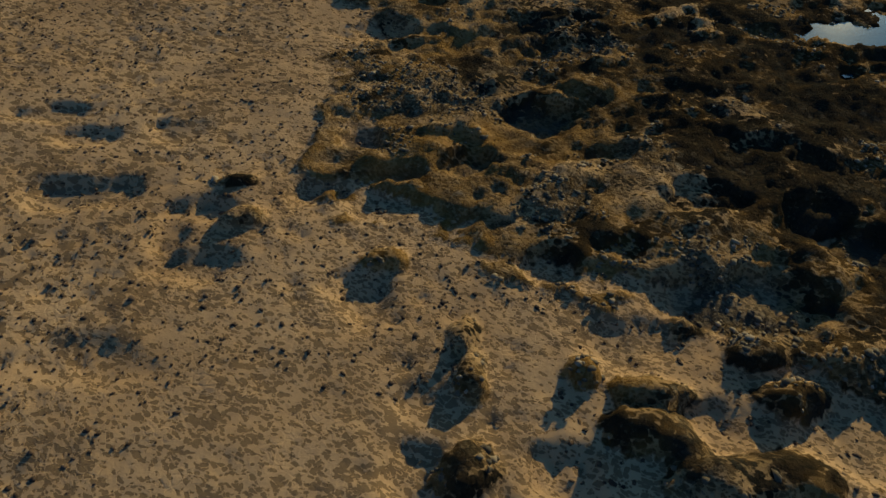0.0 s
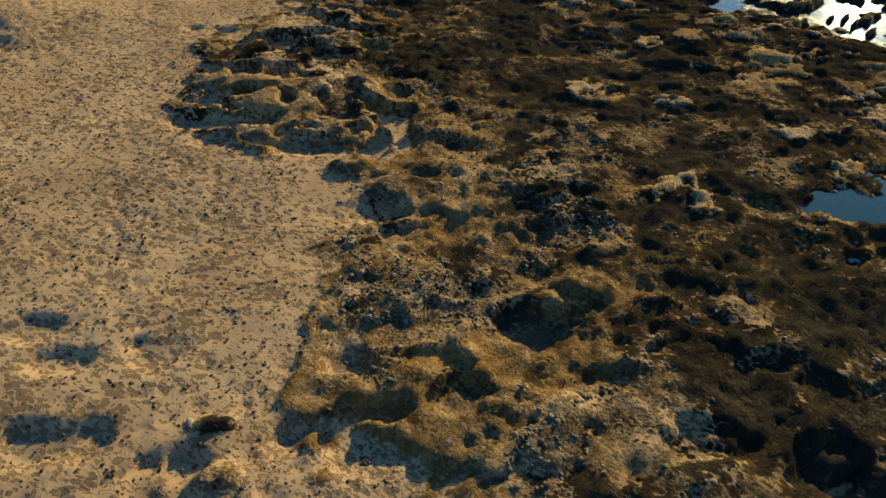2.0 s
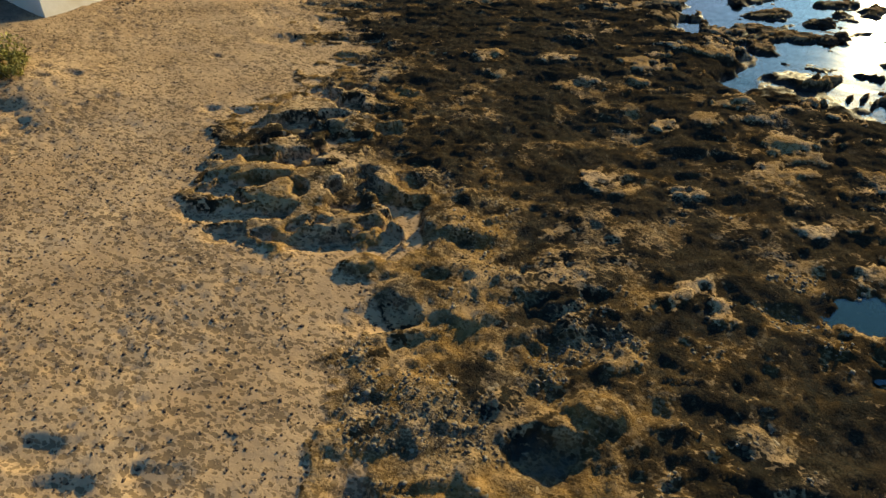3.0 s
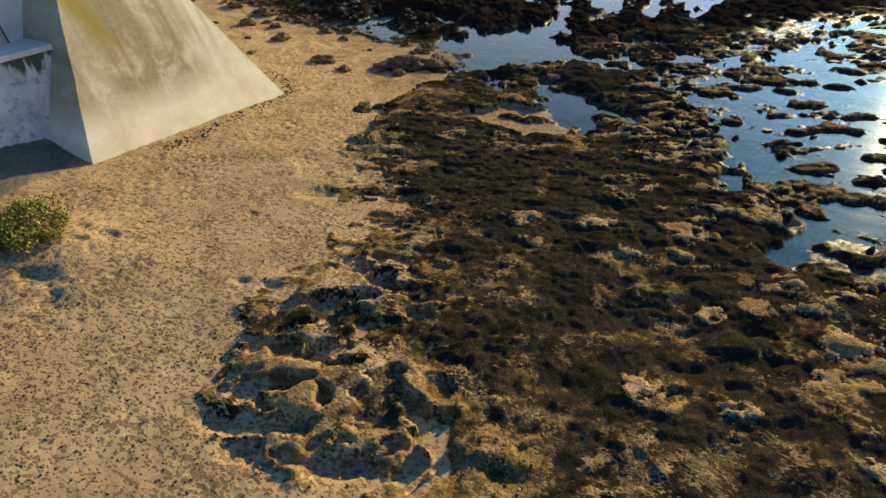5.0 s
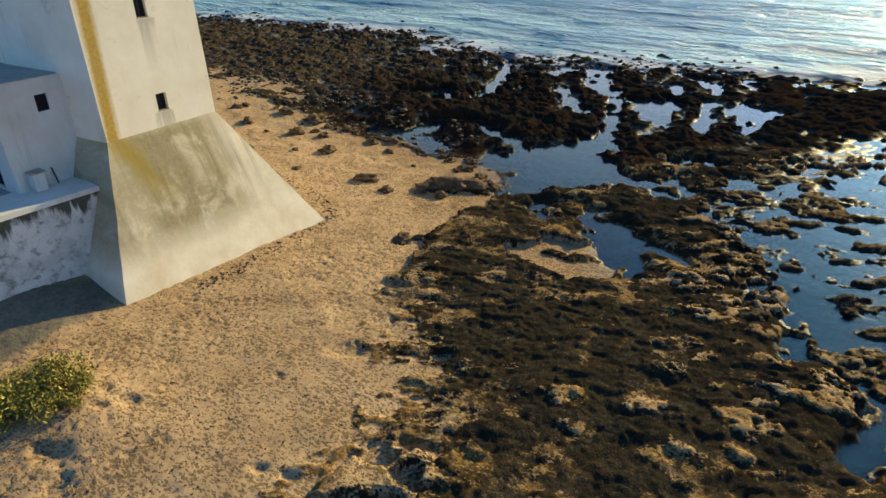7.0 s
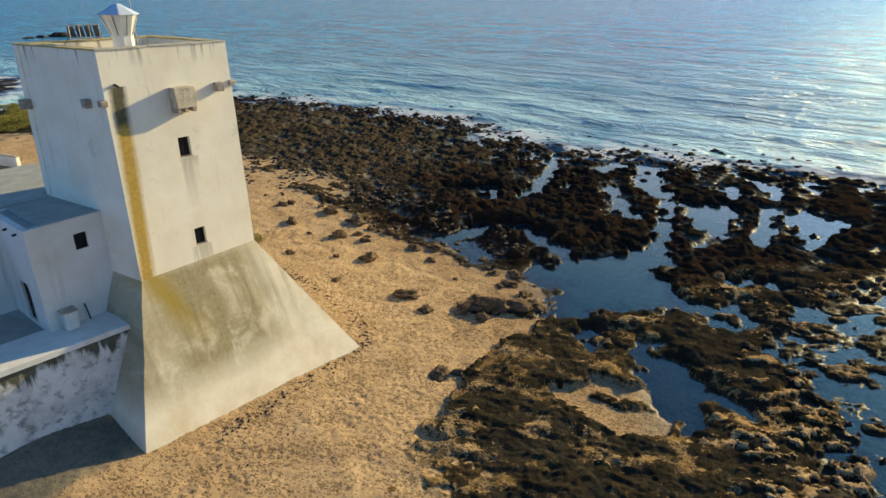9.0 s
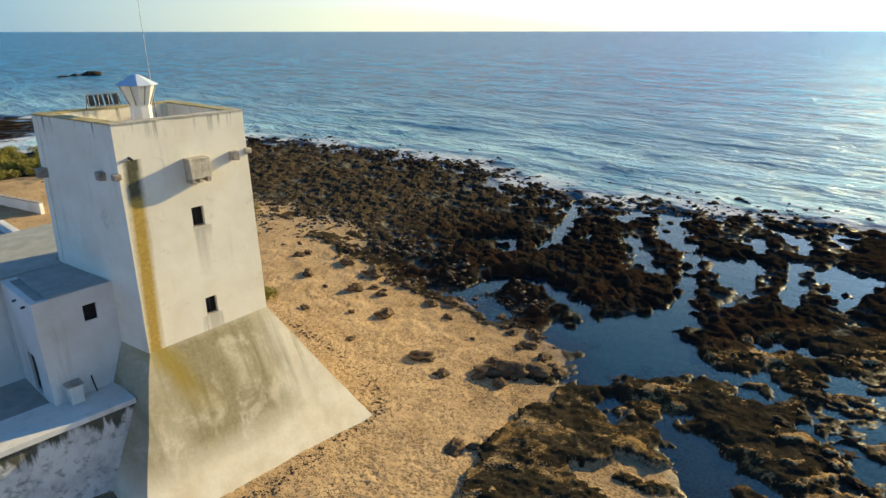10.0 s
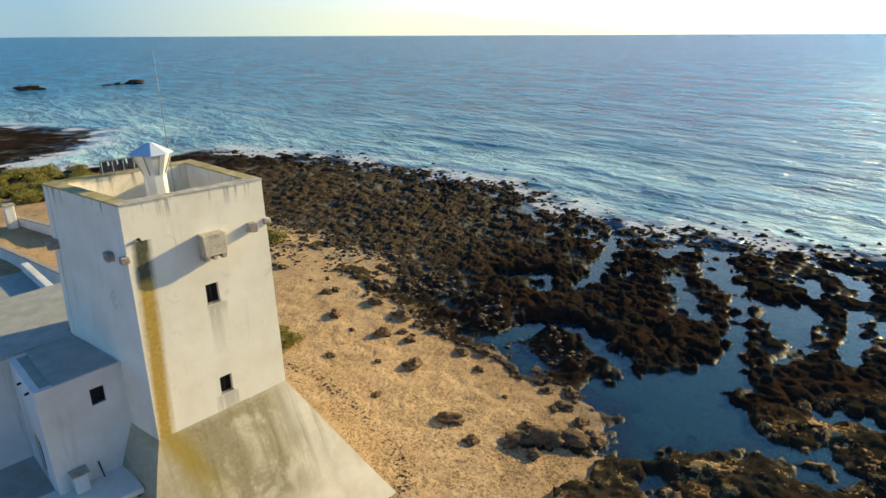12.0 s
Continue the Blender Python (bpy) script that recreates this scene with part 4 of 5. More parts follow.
def plain_material(name, a, c, scale=4.0, rough=0.8, metal=0.0, relief=0.01):
    m, nt, b = material(name)
    p = position(nt)
    fine = noise_tex(nt, p, scale, 5, 0.6)
    nt.links.new(ramp(nt, fine, (0.3, a), (0.7, c)), b.inputs["Base Color"])
    b.inputs["Roughness"].default_value, b.inputs["Metallic"].default_value = rough, metal
    bump(nt, b, fine, relief)
    return m


def retaining_material():
    """Lime wash, blotched grey, with moss hanging from the wall head in tongues."""
    m, nt, b = material("mossy_lime_wash")
    p = position(nt)
    x, y, z = node(nt, "ShaderNodeSeparateXYZ", {"Vector": p}).outputs
    big, fine = noise_tex(nt, p, 0.7, 5, 0.6), noise_tex(nt, p, 5.0, 6, 0.65)
    tall = node(nt, "ShaderNodeMapping", {"Vector": p, "Scale": (2.2, 2.2, 0.25)}).outputs[0]
    tongue = noise_tex(nt, tall, 1.1, 5, 0.6)
    col = ramp(nt, big, (0.3, (0.42, 0.42, 0.40)), (0.55, (0.72, 0.71, 0.67)))
    col = mix(nt, ramp(nt, noise_tex(nt, p, 1.9, 6, 0.68), (0.52, grey(0)), (0.66, grey(0.75))), col, (0.13, 0.135, 0.11))
    hang = maths(nt, "ADD", maths(nt, "DIVIDE", maths(nt, "SUBTRACT", z, 3.2), 2.0), maths(nt, "MULTIPLY", maths(nt, "SUBTRACT", tongue, 0.5), 1.6))
    col = mix(nt, ramp(nt, hang, (0.66, grey(0)), (0.85, grey(0.92))), col, ramp(nt, fine, (0.35, (0.022, 0.026, 0.012)), (0.7, (0.075, 0.075, 0.030))))
    nt.links.new(col, b.inputs["Base Color"])
    b.inputs["Roughness"].default_value = 0.9
    bump(nt, b, maths(nt, "ADD", fine, big), 0.03)
    return m


GROUND, WATER = ground_material(), water_material()
PLASTER, TOWER_WASH, SCARP_WASH, MOSSY_WASH = plaster_material(), tower_material(), scarp_material(), retaining_material()
BOULDER = stone_material("brown_limestone", (0.05, 0.032, 0.020), (0.15, 0.095, 0.052), (0.28, 0.19, 0.11))
REEF_STONE = stone_material("weedy_reef_stone", (0.014, 0.011, 0.009), (0.045, 0.030, 0.018), (0.11, 0.075, 0.045))
ROOF_GREY = plain_material("roof_screed", (0.30, 0.30, 0.26), (0.42, 0.415, 0.37), 1.2, 0.9, 0, 0.02)
LICHEN = plain_material("lichen_coping", (0.30, 0.22, 0.055), (0.55, 0.46, 0.24), 1.6, 0.9, 0, 0.02)
WORN_COPING = plain_material("worn_coping", (0.30, 0.26, 0.19), (0.72, 0.66, 0.54), 2.2, 0.9, 0, 0.03)
CHUTE_STONE = stone_material("stained_chute_stone", (0.36, 0.30, 0.22), (0.60, 0.52, 0.40), (0.74, 0.66, 0.53), 2.0)
FRAME_WOOD = plain_material("weathered_wood", (0.05, 0.035, 0.024), (0.11, 0.08, 0.055), 9, 0.75)
DOOR_RED = plain_material("red_brown_door", (0.085, 0.022, 0.020), (0.14, 0.040, 0.034), 5, 0.6)
METAL = plain_material("grey_metal", (0.20, 0.21, 0.22), (0.32, 0.33, 0.34), 8, 0.45, 0.6)
IRON = plain_material("rusty_iron", (0.030, 0.024, 0.020), (0.075, 0.05, 0.036), 12, 0.8, 0.3)
PANEL = plain_material("dark_solar_glass", (0.010, 0.013, 0.022), (0.018, 0.022, 0.034), 2, 0.45)
BLUE_PAINT = plain_material("pale_blue_cap", (0.46, 0.54, 0.66), (0.60, 0.66, 0.74), 2, 0.7)
BARE_STONE = stone_material("bare_tuff", (0.26, 0.21, 0.16), (0.44, 0.37, 0.29), (0.58, 0.51, 0.42), 2.5)
LEAF = plain_material("scrub_leaf", (0.14, 0.13, 0.016), (0.42, 0.34, 0.045), 2.2, 0.7, 0, 0.0)
TWIG = plain_material("scrub_twig", (0.06, 0.045, 0.03), (0.12, 0.09, 0.06), 9, 0.9)


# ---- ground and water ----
ground = tagged(sheet("ground", GX, GY, GH, np.ones((len(grid_u) - 1, len(grid_v) - 1), bool), {"stony": G_STONY, "weed": G_WEED, "crest": G_CREST, "dark": G_DARK, "silt_shade": G_SILT_SHADE}, GROUND),
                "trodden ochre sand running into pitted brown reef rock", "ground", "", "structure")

WAVE_OFF = -G_OFF
swell = np.zeros(GX.shape)
foam = np.zeros(GX.shape)
bend = 5.0 * fbm(GX / 40, GY / 40, 71, 2) + 1.2 * fbm(GX / 9, GY / 9, 72, 2)
for crest, tall, white in ((7, 0.18, 0.55), (15, 0.30, 0.50), (24, 0.50, 0.45), (40, 0.40, 0.30), (58, 0.3, 0.15), (80, 0.25, 0.1)):
    d = WAVE_OFF + bend - crest
    along = step(-0.25, 0.3, fbm(GX / 22 + crest, GY / 22, 73, 2))
    front = np.where(d > 0, np.exp(-((d / 2.2) ** 2)), np.exp(-((d / 1.1) ** 2)))
    swell = swell + tall * along * front
    foam = np.maximum(foam, white * along * np.where(d < 0, np.exp(-((d / 4.0) ** 2)), np.exp(-((d / 1.0) ** 2))))
surf = np.exp(-((np.clip(WAVE_OFF, 0, 99) / 17.0) ** 2)) * step(-4, 1, WAVE_OFF)
foam = np.maximum(foam, 0.74 * surf * (0.35 + 0.65 * step(-0.4, 0.25, fbm(GX / 6, GY / 6, 74, 3))))
open_sea = step(-2, 8, WAVE_OFF)
swell = swell * open_sea + 0.10 * open_sea * fbm(GX / 2.5, GY / 2.5, 75, 3)
milky = 1.0 * np.exp(-np.clip(WAVE_OFF, 0, 999) / 55.0) * step(-3, 4, WAVE_OFF) * (0.65 + 0.5 * fbm(GX / 14, GY / 14, 76, 3))
shoal = (1 - G_STONY) * np.exp(-np.clip(SEA - GH, 0, 20) / 0.10)
deep = np.clip(1 - np.exp(-1.7 * np.clip(SEA - GH, 0, 20) - 2.0 * open_sea), 0, 1)
under = GH < SEA + 0.06
wet_quads = under[:-1, :-1] | under[1:, :-1] | under[:-1, 1:] | under[1:, 1:]
sea = tagged(sheet("water", GX, GY, SEA + swell, wet_quads, {"deep": deep, "foam": foam, "milky": np.clip(milky, 0, 1), "shoal": shoal, "chop": 0.008 + 0.992 * open_sea}, WATER),
             "blue sea with low swell, foam and still tide pools", "sea", "", "structure")


# a pool that stands higher, among the near rocks
PERCHED = -0.72
near_pool = (GH < PERCHED + 0.05) & (np.hypot(GX + 6.7, GY + 40.8) < 2.2)
near_quads = near_pool[:-1, :-1] | near_pool[1:, :-1] | near_pool[:-1, 1:] | near_pool[1:, 1:]
if near_quads.any():
    tagged(sheet("rock_pool_water", GX, GY, np.full(GX.shape, PERCHED), near_quads, {"deep": 0.8 + 0 * GX, "foam": 0 * GX, "milky": 0 * GX, "shoal": 0 * GX, "chop": 0.0015 + 0 * GX}, WATER),
           "still water standing in a hollow of the reef", "water", "", "structure")


# ---- mesh helpers ----
def part(name, bm, mat, parent=None, label="", smooth=False):
    bmesh.ops.recalc_face_normals(bm, faces=bm.faces)
    me = bpy.data.meshes.new(name)
    bm.to_mesh(me)
    bm.free()
    me.materials.append(mat)
    if smooth:
        me.polygons.foreach_set("use_smooth", [True] * len(me.polygons))
    ob = new(name, me)
    ob.parent = parent
    return tagged(ob, label)


def thing(name, label, category, at=(0, 0, 0), turn=0.0, group="", kind=""):
    ob = new(name)
    ob.matrix_basis = pose(*at, 0, 0, turn)
    return tagged(ob, label, category, group, kind)


def block(bm, x0, x1, y0, y1, z0, z1, bevel=0.0, m=None):
    """A box with eased edges."""
    made = bmesh.ops.create_cube(bm, size=1.0, matrix=Matrix.Translation(((x0 + x1) / 2, (y0 + y1) / 2, (z0 + z1) / 2)) @ Matrix.Diagonal((x1 - x0, y1 - y0, z1 - z0, 1)))
    vs = made["verts"]
    if bevel:
        es = list({e for v in vs for e in v.link_edges})
        out = bmesh.ops.bevel(bm, geom=es, offset=bevel, segments=2, affect="EDGES", profile=0.5)
        vs = list({v for f in out["faces"] for v in f.verts} | {v for v in vs if v.is_valid})
    if m is not None:
        bmesh.ops.transform(bm, matrix=m, verts=vs)
    return bm


def tube(bm, a, b, r0, r1=None, sides=8):
    a, b = Vector(a), Vector(b)
    m = Matrix.Translation((a + b) / 2) @ (b - a).to_track_quat("Z", "Y").to_matrix().to_4x4()
    bmesh.ops.create_cone(bm, cap_ends=True, segments=sides, radius1=r0, radius2=r0 if r1 is None else r1, depth=(b - a).length, matrix=m)
    return bm


def slab(bm, pts, z0, z1):
    lo = [bm.verts.new((x, y, z0)) for x, y in pts]
    hi = [bm.verts.new((x, y, z1)) for x, y in pts]
    bm.faces.new(hi)
    bm.faces.new(lo[::-1])
    for k in range(len(pts)):
        n = (k + 1) % len(pts)
        bm.faces.new((lo[k], lo[n], hi[n], hi[k]))
    return bm


def roughen(bm, amount, scale, seed=0.0):
    for v in bm.verts:
        v.co += Vector(noise.noise_vector(v.co / scale + Vector((seed, 0, 0)))) * amount


def pierced(bm, a, b, c, d, thick, holes=(), cuts=0.6):
    """A thick wall on the corners a, b (foot) and c, d (head: above b, above a), with openings (s0, s1, t0, t1) in shares of it."""
    a, b, c, d = (Vector(p) for p in (a, b, c, d))
    inward = (d - a).cross(b - a).normalized() * thick

    def lines(lo_hi, length):
        marks = sorted({0.0, 1.0, *lo_hi})
        out = []
        for p, q in zip(marks, marks[1:]):
            n = max(1, round((q - p) * length / cuts))
            out += [p + (q - p) * k / n for k in range(n)]
        return out + [1.0]

    ss = lines([v for h in holes for v in h[:2]], (b - a).length)
    ts = lines([v for h in holes for v in h[2:]], (d - a).length)
    spot = lambda s, t: (a.lerp(b, s)).lerp(d.lerp(c, s), t)
    outer = [[bm.verts.new(spot(s, t)) for t in ts] for s in ss]
    inner = [[bm.verts.new(spot(s, t) + inward) for t in ts] for s in ss]
    ns, nt = len(ss) - 1, len(ts) - 1

    def solid(i, j):
        if not (0 <= i < ns and 0 <= j < nt):
            return False
        s, t = (ss[i] + ss[i + 1]) / 2, (ts[j] + ts[j + 1]) / 2
        return not any(h[0] < s < h[1] and h[2] < t < h[3] for h in holes)

    for i in range(ns):
        for j in range(nt):
            if not solid(i, j):
                continue
            for layer in (outer, inner):
                bm.faces.new((layer[i][j], layer[i + 1][j], layer[i + 1][j + 1], layer[i][j + 1]))
            for di, dj, p, q in ((-1, 0, (i, j), (i, j + 1)), (1, 0, (i + 1, j), (i + 1, j + 1)), (0, -1, (i, j), (i + 1, j)), (0, 1, (i, j + 1), (i + 1, j + 1))):
                if not solid(i + di, j + dj):
                    bm.faces.new((outer[p[0]][p[1]], outer[q[0]][q[1]], inner[q[0]][q[1]], inner[p[0]][p[1]]))
    return spot, inward


# ---- the tower ----
tower = thing("watchtower", "square white lime-washed coastal watchtower on a sloping plinth", "tower")
FOOT_Z, HEAD_Z = 7.5, 18.62
foot = {"a": (-0.25, -0.24, FOOT_Z), "b": (6.66, 0.0, FOOT_Z), "c": (6.62, 7.3, FOOT_Z), "d": (-1.28, 6.98, FOOT_Z)}
head = {"a": (0.0, 0.0, HEAD_Z), "b": (6.5, 0.0, HEAD_Z), "c": (6.3, 7.05, HEAD_Z), "d": (-0.98, 6.74, HEAD_Z)}
tall = HEAD_Z - FOOT_Z
openings = [(3.06 / 6.5, 3.68 / 6.5, (13.24 - FOOT_Z) / tall, (14.22 - FOOT_Z) / tall), (3.33 / 7, 3.98 / 7, (8.38 - FOOT_Z) / tall, (9.31 - FOOT_Z) / tall)]
WALL = 0.55
for name, (p, q) in {"front": "ab", "sea": "bc", "rear": "cd", "shore": "da"}.items():
    bm = bmesh.new()
    spot, inward = pierced(bm, foot[p], foot[q], head[q], head[p], WALL, openings if name == "front" else ())
    roughen(bm, 0.014, 1.6)
    part("wall", bm, TOWER_WASH, tower)
    if name == "front":
        for s0, s1, t0, t1 in openings:
            corners = [spot(s0, t0), spot(s1, t0), spot(s1, t1), spot(s0, t1)]
            window = new("window")
            window.parent = tower
            tagged(window, "small dark square window with a weathered wooden frame")
            deep_in = inward.normalized() * 0.22
            bm = bmesh.new()
            for k in range(4):
                tube(bm, corners[k] + deep_in, corners[(k + 1) % 4] + deep_in, 0.035, sides=6)
            tube(bm, (corners[0] + corners[1]) / 2 + deep_in, (corners[2] + corners[3]) / 2 + deep_in, 0.02, sides=6)
            part("window_frame", bm, FRAME_WOOD, window)
            bm = bmesh.new()
            bm.faces.new([bm.verts.new(v + inward.normalized() * 0.26) for v in corners])
            bmesh.ops.solidify(bm, geom=bm.faces[:], thickness=0.01)
            part("pane", bm, PANEL, window, "dark window glass")
            bm = bmesh.new()
            low = (corners[0] + corners[1]) / 2
            wide = (corners[1] - corners[0]).length
            block(bm, low.x - wide / 2 - 0.05, low.x + wide / 2 + 0.05, low.y - 0.015, low.y + 0.25, low.z - 0.04, low.z + 0.012, 0.006)
            part("window_sill", bm, BARE_STONE, window)

bm = bmesh.new()
slab(bm, [Vector(head[k]).lerp(Vector((2.9, 3.4, HEAD_Z)), 0.10).to_2d() for k in "abcd"], 16.6, 16.87)
part("roof_deck", bm, ROOF_GREY, tower, "grey screed roof deck behind the parapet")
for p, q, mat in (("a", "b", WORN_COPING), ("b", "c", LICHEN), ("c", "d", LICHEN), ("d", "a", LICHEN)):
    bm = bmesh.new()
    a, b = Vector(head[p]), Vector(head[q])
    inn = Vector((-(b - a).y, (b - a).x, 0)).normalized()
    spot, _ = pierced(bm, a - inn * 0.04 - Vector((0, 0, 0.0)), b - inn * 0.04, b - inn * 0.04 + Vector((0, 0, 0.07)), a - inn * 0.04 + Vector((0, 0, 0.07)), WALL + 0.08, (), 0.4)
    roughen(bm, 0.025, 0.5)
    part("coping", bm, mat, tower, "worn coping with yellow lichen" if mat is LICHEN else "worn coping streaked with grey")

# sloping plinth, with its fresh-washed lowest course
bm = bmesh.new()
top = [Vector(foot[k]) for k in "abcd"]
base = [Vector(p) for p in ((-3.42, -3.86, -0.5), (10.95, -3.85, -0.5), (9.6, 10.8, -0.5), (-4.2, 10.6, -0.5))]
rings = 14
rows = []
for k in range(rings + 1):
    t = k / rings
    ring = []
    for n in range(4):
        p, q = base[n].lerp(top[n], t), base[(n + 1) % 4].lerp(top[(n + 1) % 4], t)
        ring += [p.lerp(q, s / 16) for s in range(16)]
    rows.append([bm.verts.new(v + Vector((0, 0, 0.0))) for v in ring])
for lo, hi in zip(rows, rows[1:]):
    for n in range(len(lo)):
        bm.faces.new((lo[n], lo[(n + 1) % len(lo)], hi[(n + 1) % len(lo)], hi[n]))
bm.faces.new(rows[-1])
roughen(bm, 0.05, 1.5)
part("plinth", bm, SCARP_WASH, tower, "sloping plinth with grey-green lichen and pale foot", True).data.set_sharp_from_angle(angle=radians(25))


def on_front(x, z, out=0.0):
    t = (z - FOOT_Z) / tall
    return Vector((x, -0.24 * (1 - t) * max(0.0, 1 - x / 6.5) - out, z))


# chute box over the front, on broken corbels
bm = bmesh.new()
block(bm, 3.0, 4.08, -0.60, 0.06, 15.72, 16.72, 0.03)
roughen(bm, 0.04, 0.3)
chute = part("chute_box", bm, CHUTE_STONE, tower, "square stone chute box with a broken lower edge")
for x in (3.10, 3.52, 3.95):
    bm = bmesh.new()
    block(bm, x - 0.10, x + 0.10, -0.55, 0.05, 15.50, 15.74, 0.03)
    roughen(bm, 0.03, 0.2, x)
    part("corbel", bm, BARE_STONE, chute)
for name, x0, x1, y0, y1, z0, z1 in (("corbel", 5.46, 5.86, -0.33, 0.05, 16.25, 16.70), ("corbel", 6.35, 6.72, -0.12, 0.25, 16.45, 16.72),
                                     ("corbel", -0.32, 0.02, -0.18, 0.18, 16.20, 16.48), ("corbel", -0.52, 0.0, 1.0, 1.42, 16.05, 16.45),
                                     ("corbel", -1.45, -0.85, 6.2, 6.62, 15.55, 16.05)):
    bm = bmesh.new()
    block(bm, x0, x1, y0, y1, z0, z1, 0.04)
    roughen(bm, 0.05, 0.25, x0)
    part(name, bm, BARE_STONE, tower, "weathered stone corbel")
bm = bmesh.new()
tube(bm, (0.52, 0.1, 17.12), (0.52, -0.32, 17.06), 0.07, 0.06, 10)
part("drain_spout", bm, IRON, tower, "dark drain spout over the ochre run-off stain")

# roof turret with a flared head and a shallow cone cap
TX, TY = 2.95, 3.5
bm = bmesh.new()
profile = [(0.52, 16.9), (0.50, 18.9), (0.52, 19.0), (0.80, 19.75), (0.86, 19.95), (0.90, 19.98)]
prev = None
for r, z in profile:
    ring = [bm.verts.new((TX + r * math.cos(2 * math.pi * k / 8 + 0.39), TY + r * math.sin(2 * math.pi * k / 8 + 0.39), z)) for k in range(8)]
    if prev:
        for k in range(8):
            bm.faces.new((prev[k], prev[(k + 1) % 8], ring[(k + 1) % 8], ring[k]))
    prev = ring
bm.faces.new(prev)
turret = part("roof_turret", bm, PLASTER, tower, "white eight-sided roof turret with a flared head")
bm = bmesh.new()
bmesh.ops.create_cone(bm, cap_ends=True, segments=8, radius1=1.0, radius2=0.12, depth=0.5, matrix=Matrix.Translation((TX, TY, 20.22)) @ Matrix.Rotation(0.39, 4, "Z"))
part("cap", bm, BLUE_PAINT, turret, "pale blue cone cap")
for k in range(8):
    bm = bmesh.new()
    a = 2 * math.pi * k / 8
    tube(bm, (TX + 0.50 * math.cos(a), TY + 0.50 * math.sin(a), 19.0), (TX + 0.88 * math.cos(a), TY + 0.88 * math.sin(a), 19.95), 0.025, sides=6)
    part("strut", bm, METAL, turret)

mast = thing("radio_mast", "thin grey radio mast standing on the tower roof", "mast", (4.4, 5.1, 16.87))
bm = bmesh.new()
tube(bm, (0, 0, 0), (0, 0, 3.4), 0.035, 0.03)
part("pole", bm, METAL, mast)
bm = bmesh.new()
tube(bm, (0, 0, 3.4), (0, 0, 7.6), 0.022, 0.010, 6)
part("whip", bm, METAL, mast)

rack = thing("solar_rack", "row of dark solar panels on a grey metal rack", "solar panel", (1.35, 6.1, HEAD_Z + 0.06), 0)
for k in range(4):
    x = 0.15 + 0.5 * k
    for y, z in ((0.0, 0.75), (0.45, 0.1)):
        bm = bmesh.new()
        tube(bm, (x, 0.45, 0.0), (x, y, z), 0.022, sides=6)
        part("post", bm, METAL, rack)
    bm = bmesh.new()
    tube(bm, (x, 0.0, 0.0), (x, 0.0, 0.78), 0.022, sides=6)
    part("post", bm, METAL, rack)
for z in (0.12, 0.75):
    bm = bmesh.new()
    tube(bm, (0.1, 0.0, z), (1.75, 0.0, z), 0.022, sides=6)
    part("rail", bm, METAL, rack)
for k in range(4):
    bm = bmesh.new()
    block(bm, -0.17, 0.17, -0.02, 0.02, 0.0, 0.55, 0.006, pose(0.30 + 0.43 * k, 0.03, 0.16, -18))
    part("panel", bm, PANEL, rack, "dark solar panel")

# ---- annex, terrace and rear roofs ----
annex = thing("annex", "white lime-washed annex with a flat grey roof beside the tower", "house")
AZ0, AZ1 = 5.3, 10.85
ring = [(-4.1, 1.95), (-0.5, 2.1), (-1.1, 6.6), (-4.1, 6.3)]
holes = {0: [(0.575, 0.745, 0.70, 0.855)]}
for n in range(4):
    (ax, ay), (bx, by) = ring[n], ring[(n + 1) % 4]
    bm = bmesh.new()
    hole = holes.get(n, [(0.40, 0.64, 0.03, 0.42)] if n == 3 else [])
    spot, inward = pierced(bm, (ax, ay, AZ0), (bx, by, AZ0), (bx, by, AZ1), (ax, ay, AZ1), 0.3, hole)
    roughen(bm, 0.03, 1.2)
    part("wall", bm, PLASTER, annex)
    for s0, s1, t0, t1 in hole:
        corners = [spot(s0, t0), spot(s1, t0), spot(s1, t1), spot(s0, t1)]
        leaf = "window" if n == 0 else "door"
        opening = new(leaf)
        opening.parent = annex
        tagged(opening, "small dark window in the annex wall" if n == 0 else "red-brown wooden door")
        bm = bmesh.new()
        for k in range(4):
            tube(bm, corners[k] + inward * 0.5, corners[(k + 1) % 4] + inward * 0.5, 0.04, sides=6)
        part(leaf + "_frame", bm, FRAME_WOOD, opening)
        bm = bmesh.new()
        bm.faces.new([bm.verts.new(v + inward * 0.7) for v in corners])
        bmesh.ops.solidify(bm, geom=bm.faces[:], thickness=0.03)
        part("pane" if n == 0 else "door_leaf", bm, PANEL if n == 0 else DOOR_RED, opening)
bm = bmesh.new()
slab(bm, [(-3.35, 2.05), (-0.62, 2.2), (-1.15, 6.55), (-3.35, 6.35)], AZ1 - 0.3, AZ1 + 0.05)
part("roof", bm, ROOF_GREY, annex, "flat grey screed roof")
bm = bmesh.new()
slab(bm, [(-4.05, 2.05), (-3.35, 2.05), (-3.35, 6.35), (-4.05, 6.28)], AZ1 - 0.3, AZ1 - 0.06)
part("gutter_ledge", bm, ROOF_GREY, annex, "lower grey ledge along the roof")
for y in (2.9, 4.1):
    bm = bmesh.new()
    tube(bm, (-4.0, y, AZ1 - 0.35), (-4.28, y, AZ1 - 0.38), 0.06, sides=8)
    part("spout", bm, IRON, annex, "short dark roof spout")
bm = bmesh.new()
block(bm, -3.55, -2.95, 1.35, 1.97, 5.5, 6.45, 0.05)
roughen(bm, 0.03, 0.4)
plinth = part("pedestal", bm, PLASTER, annex, "white masonry pedestal against the wall")
bm = bmesh.new()
block(bm, -3.62, -2.88, 1.28, 1.95, 6.45, 6.53, 0.015)
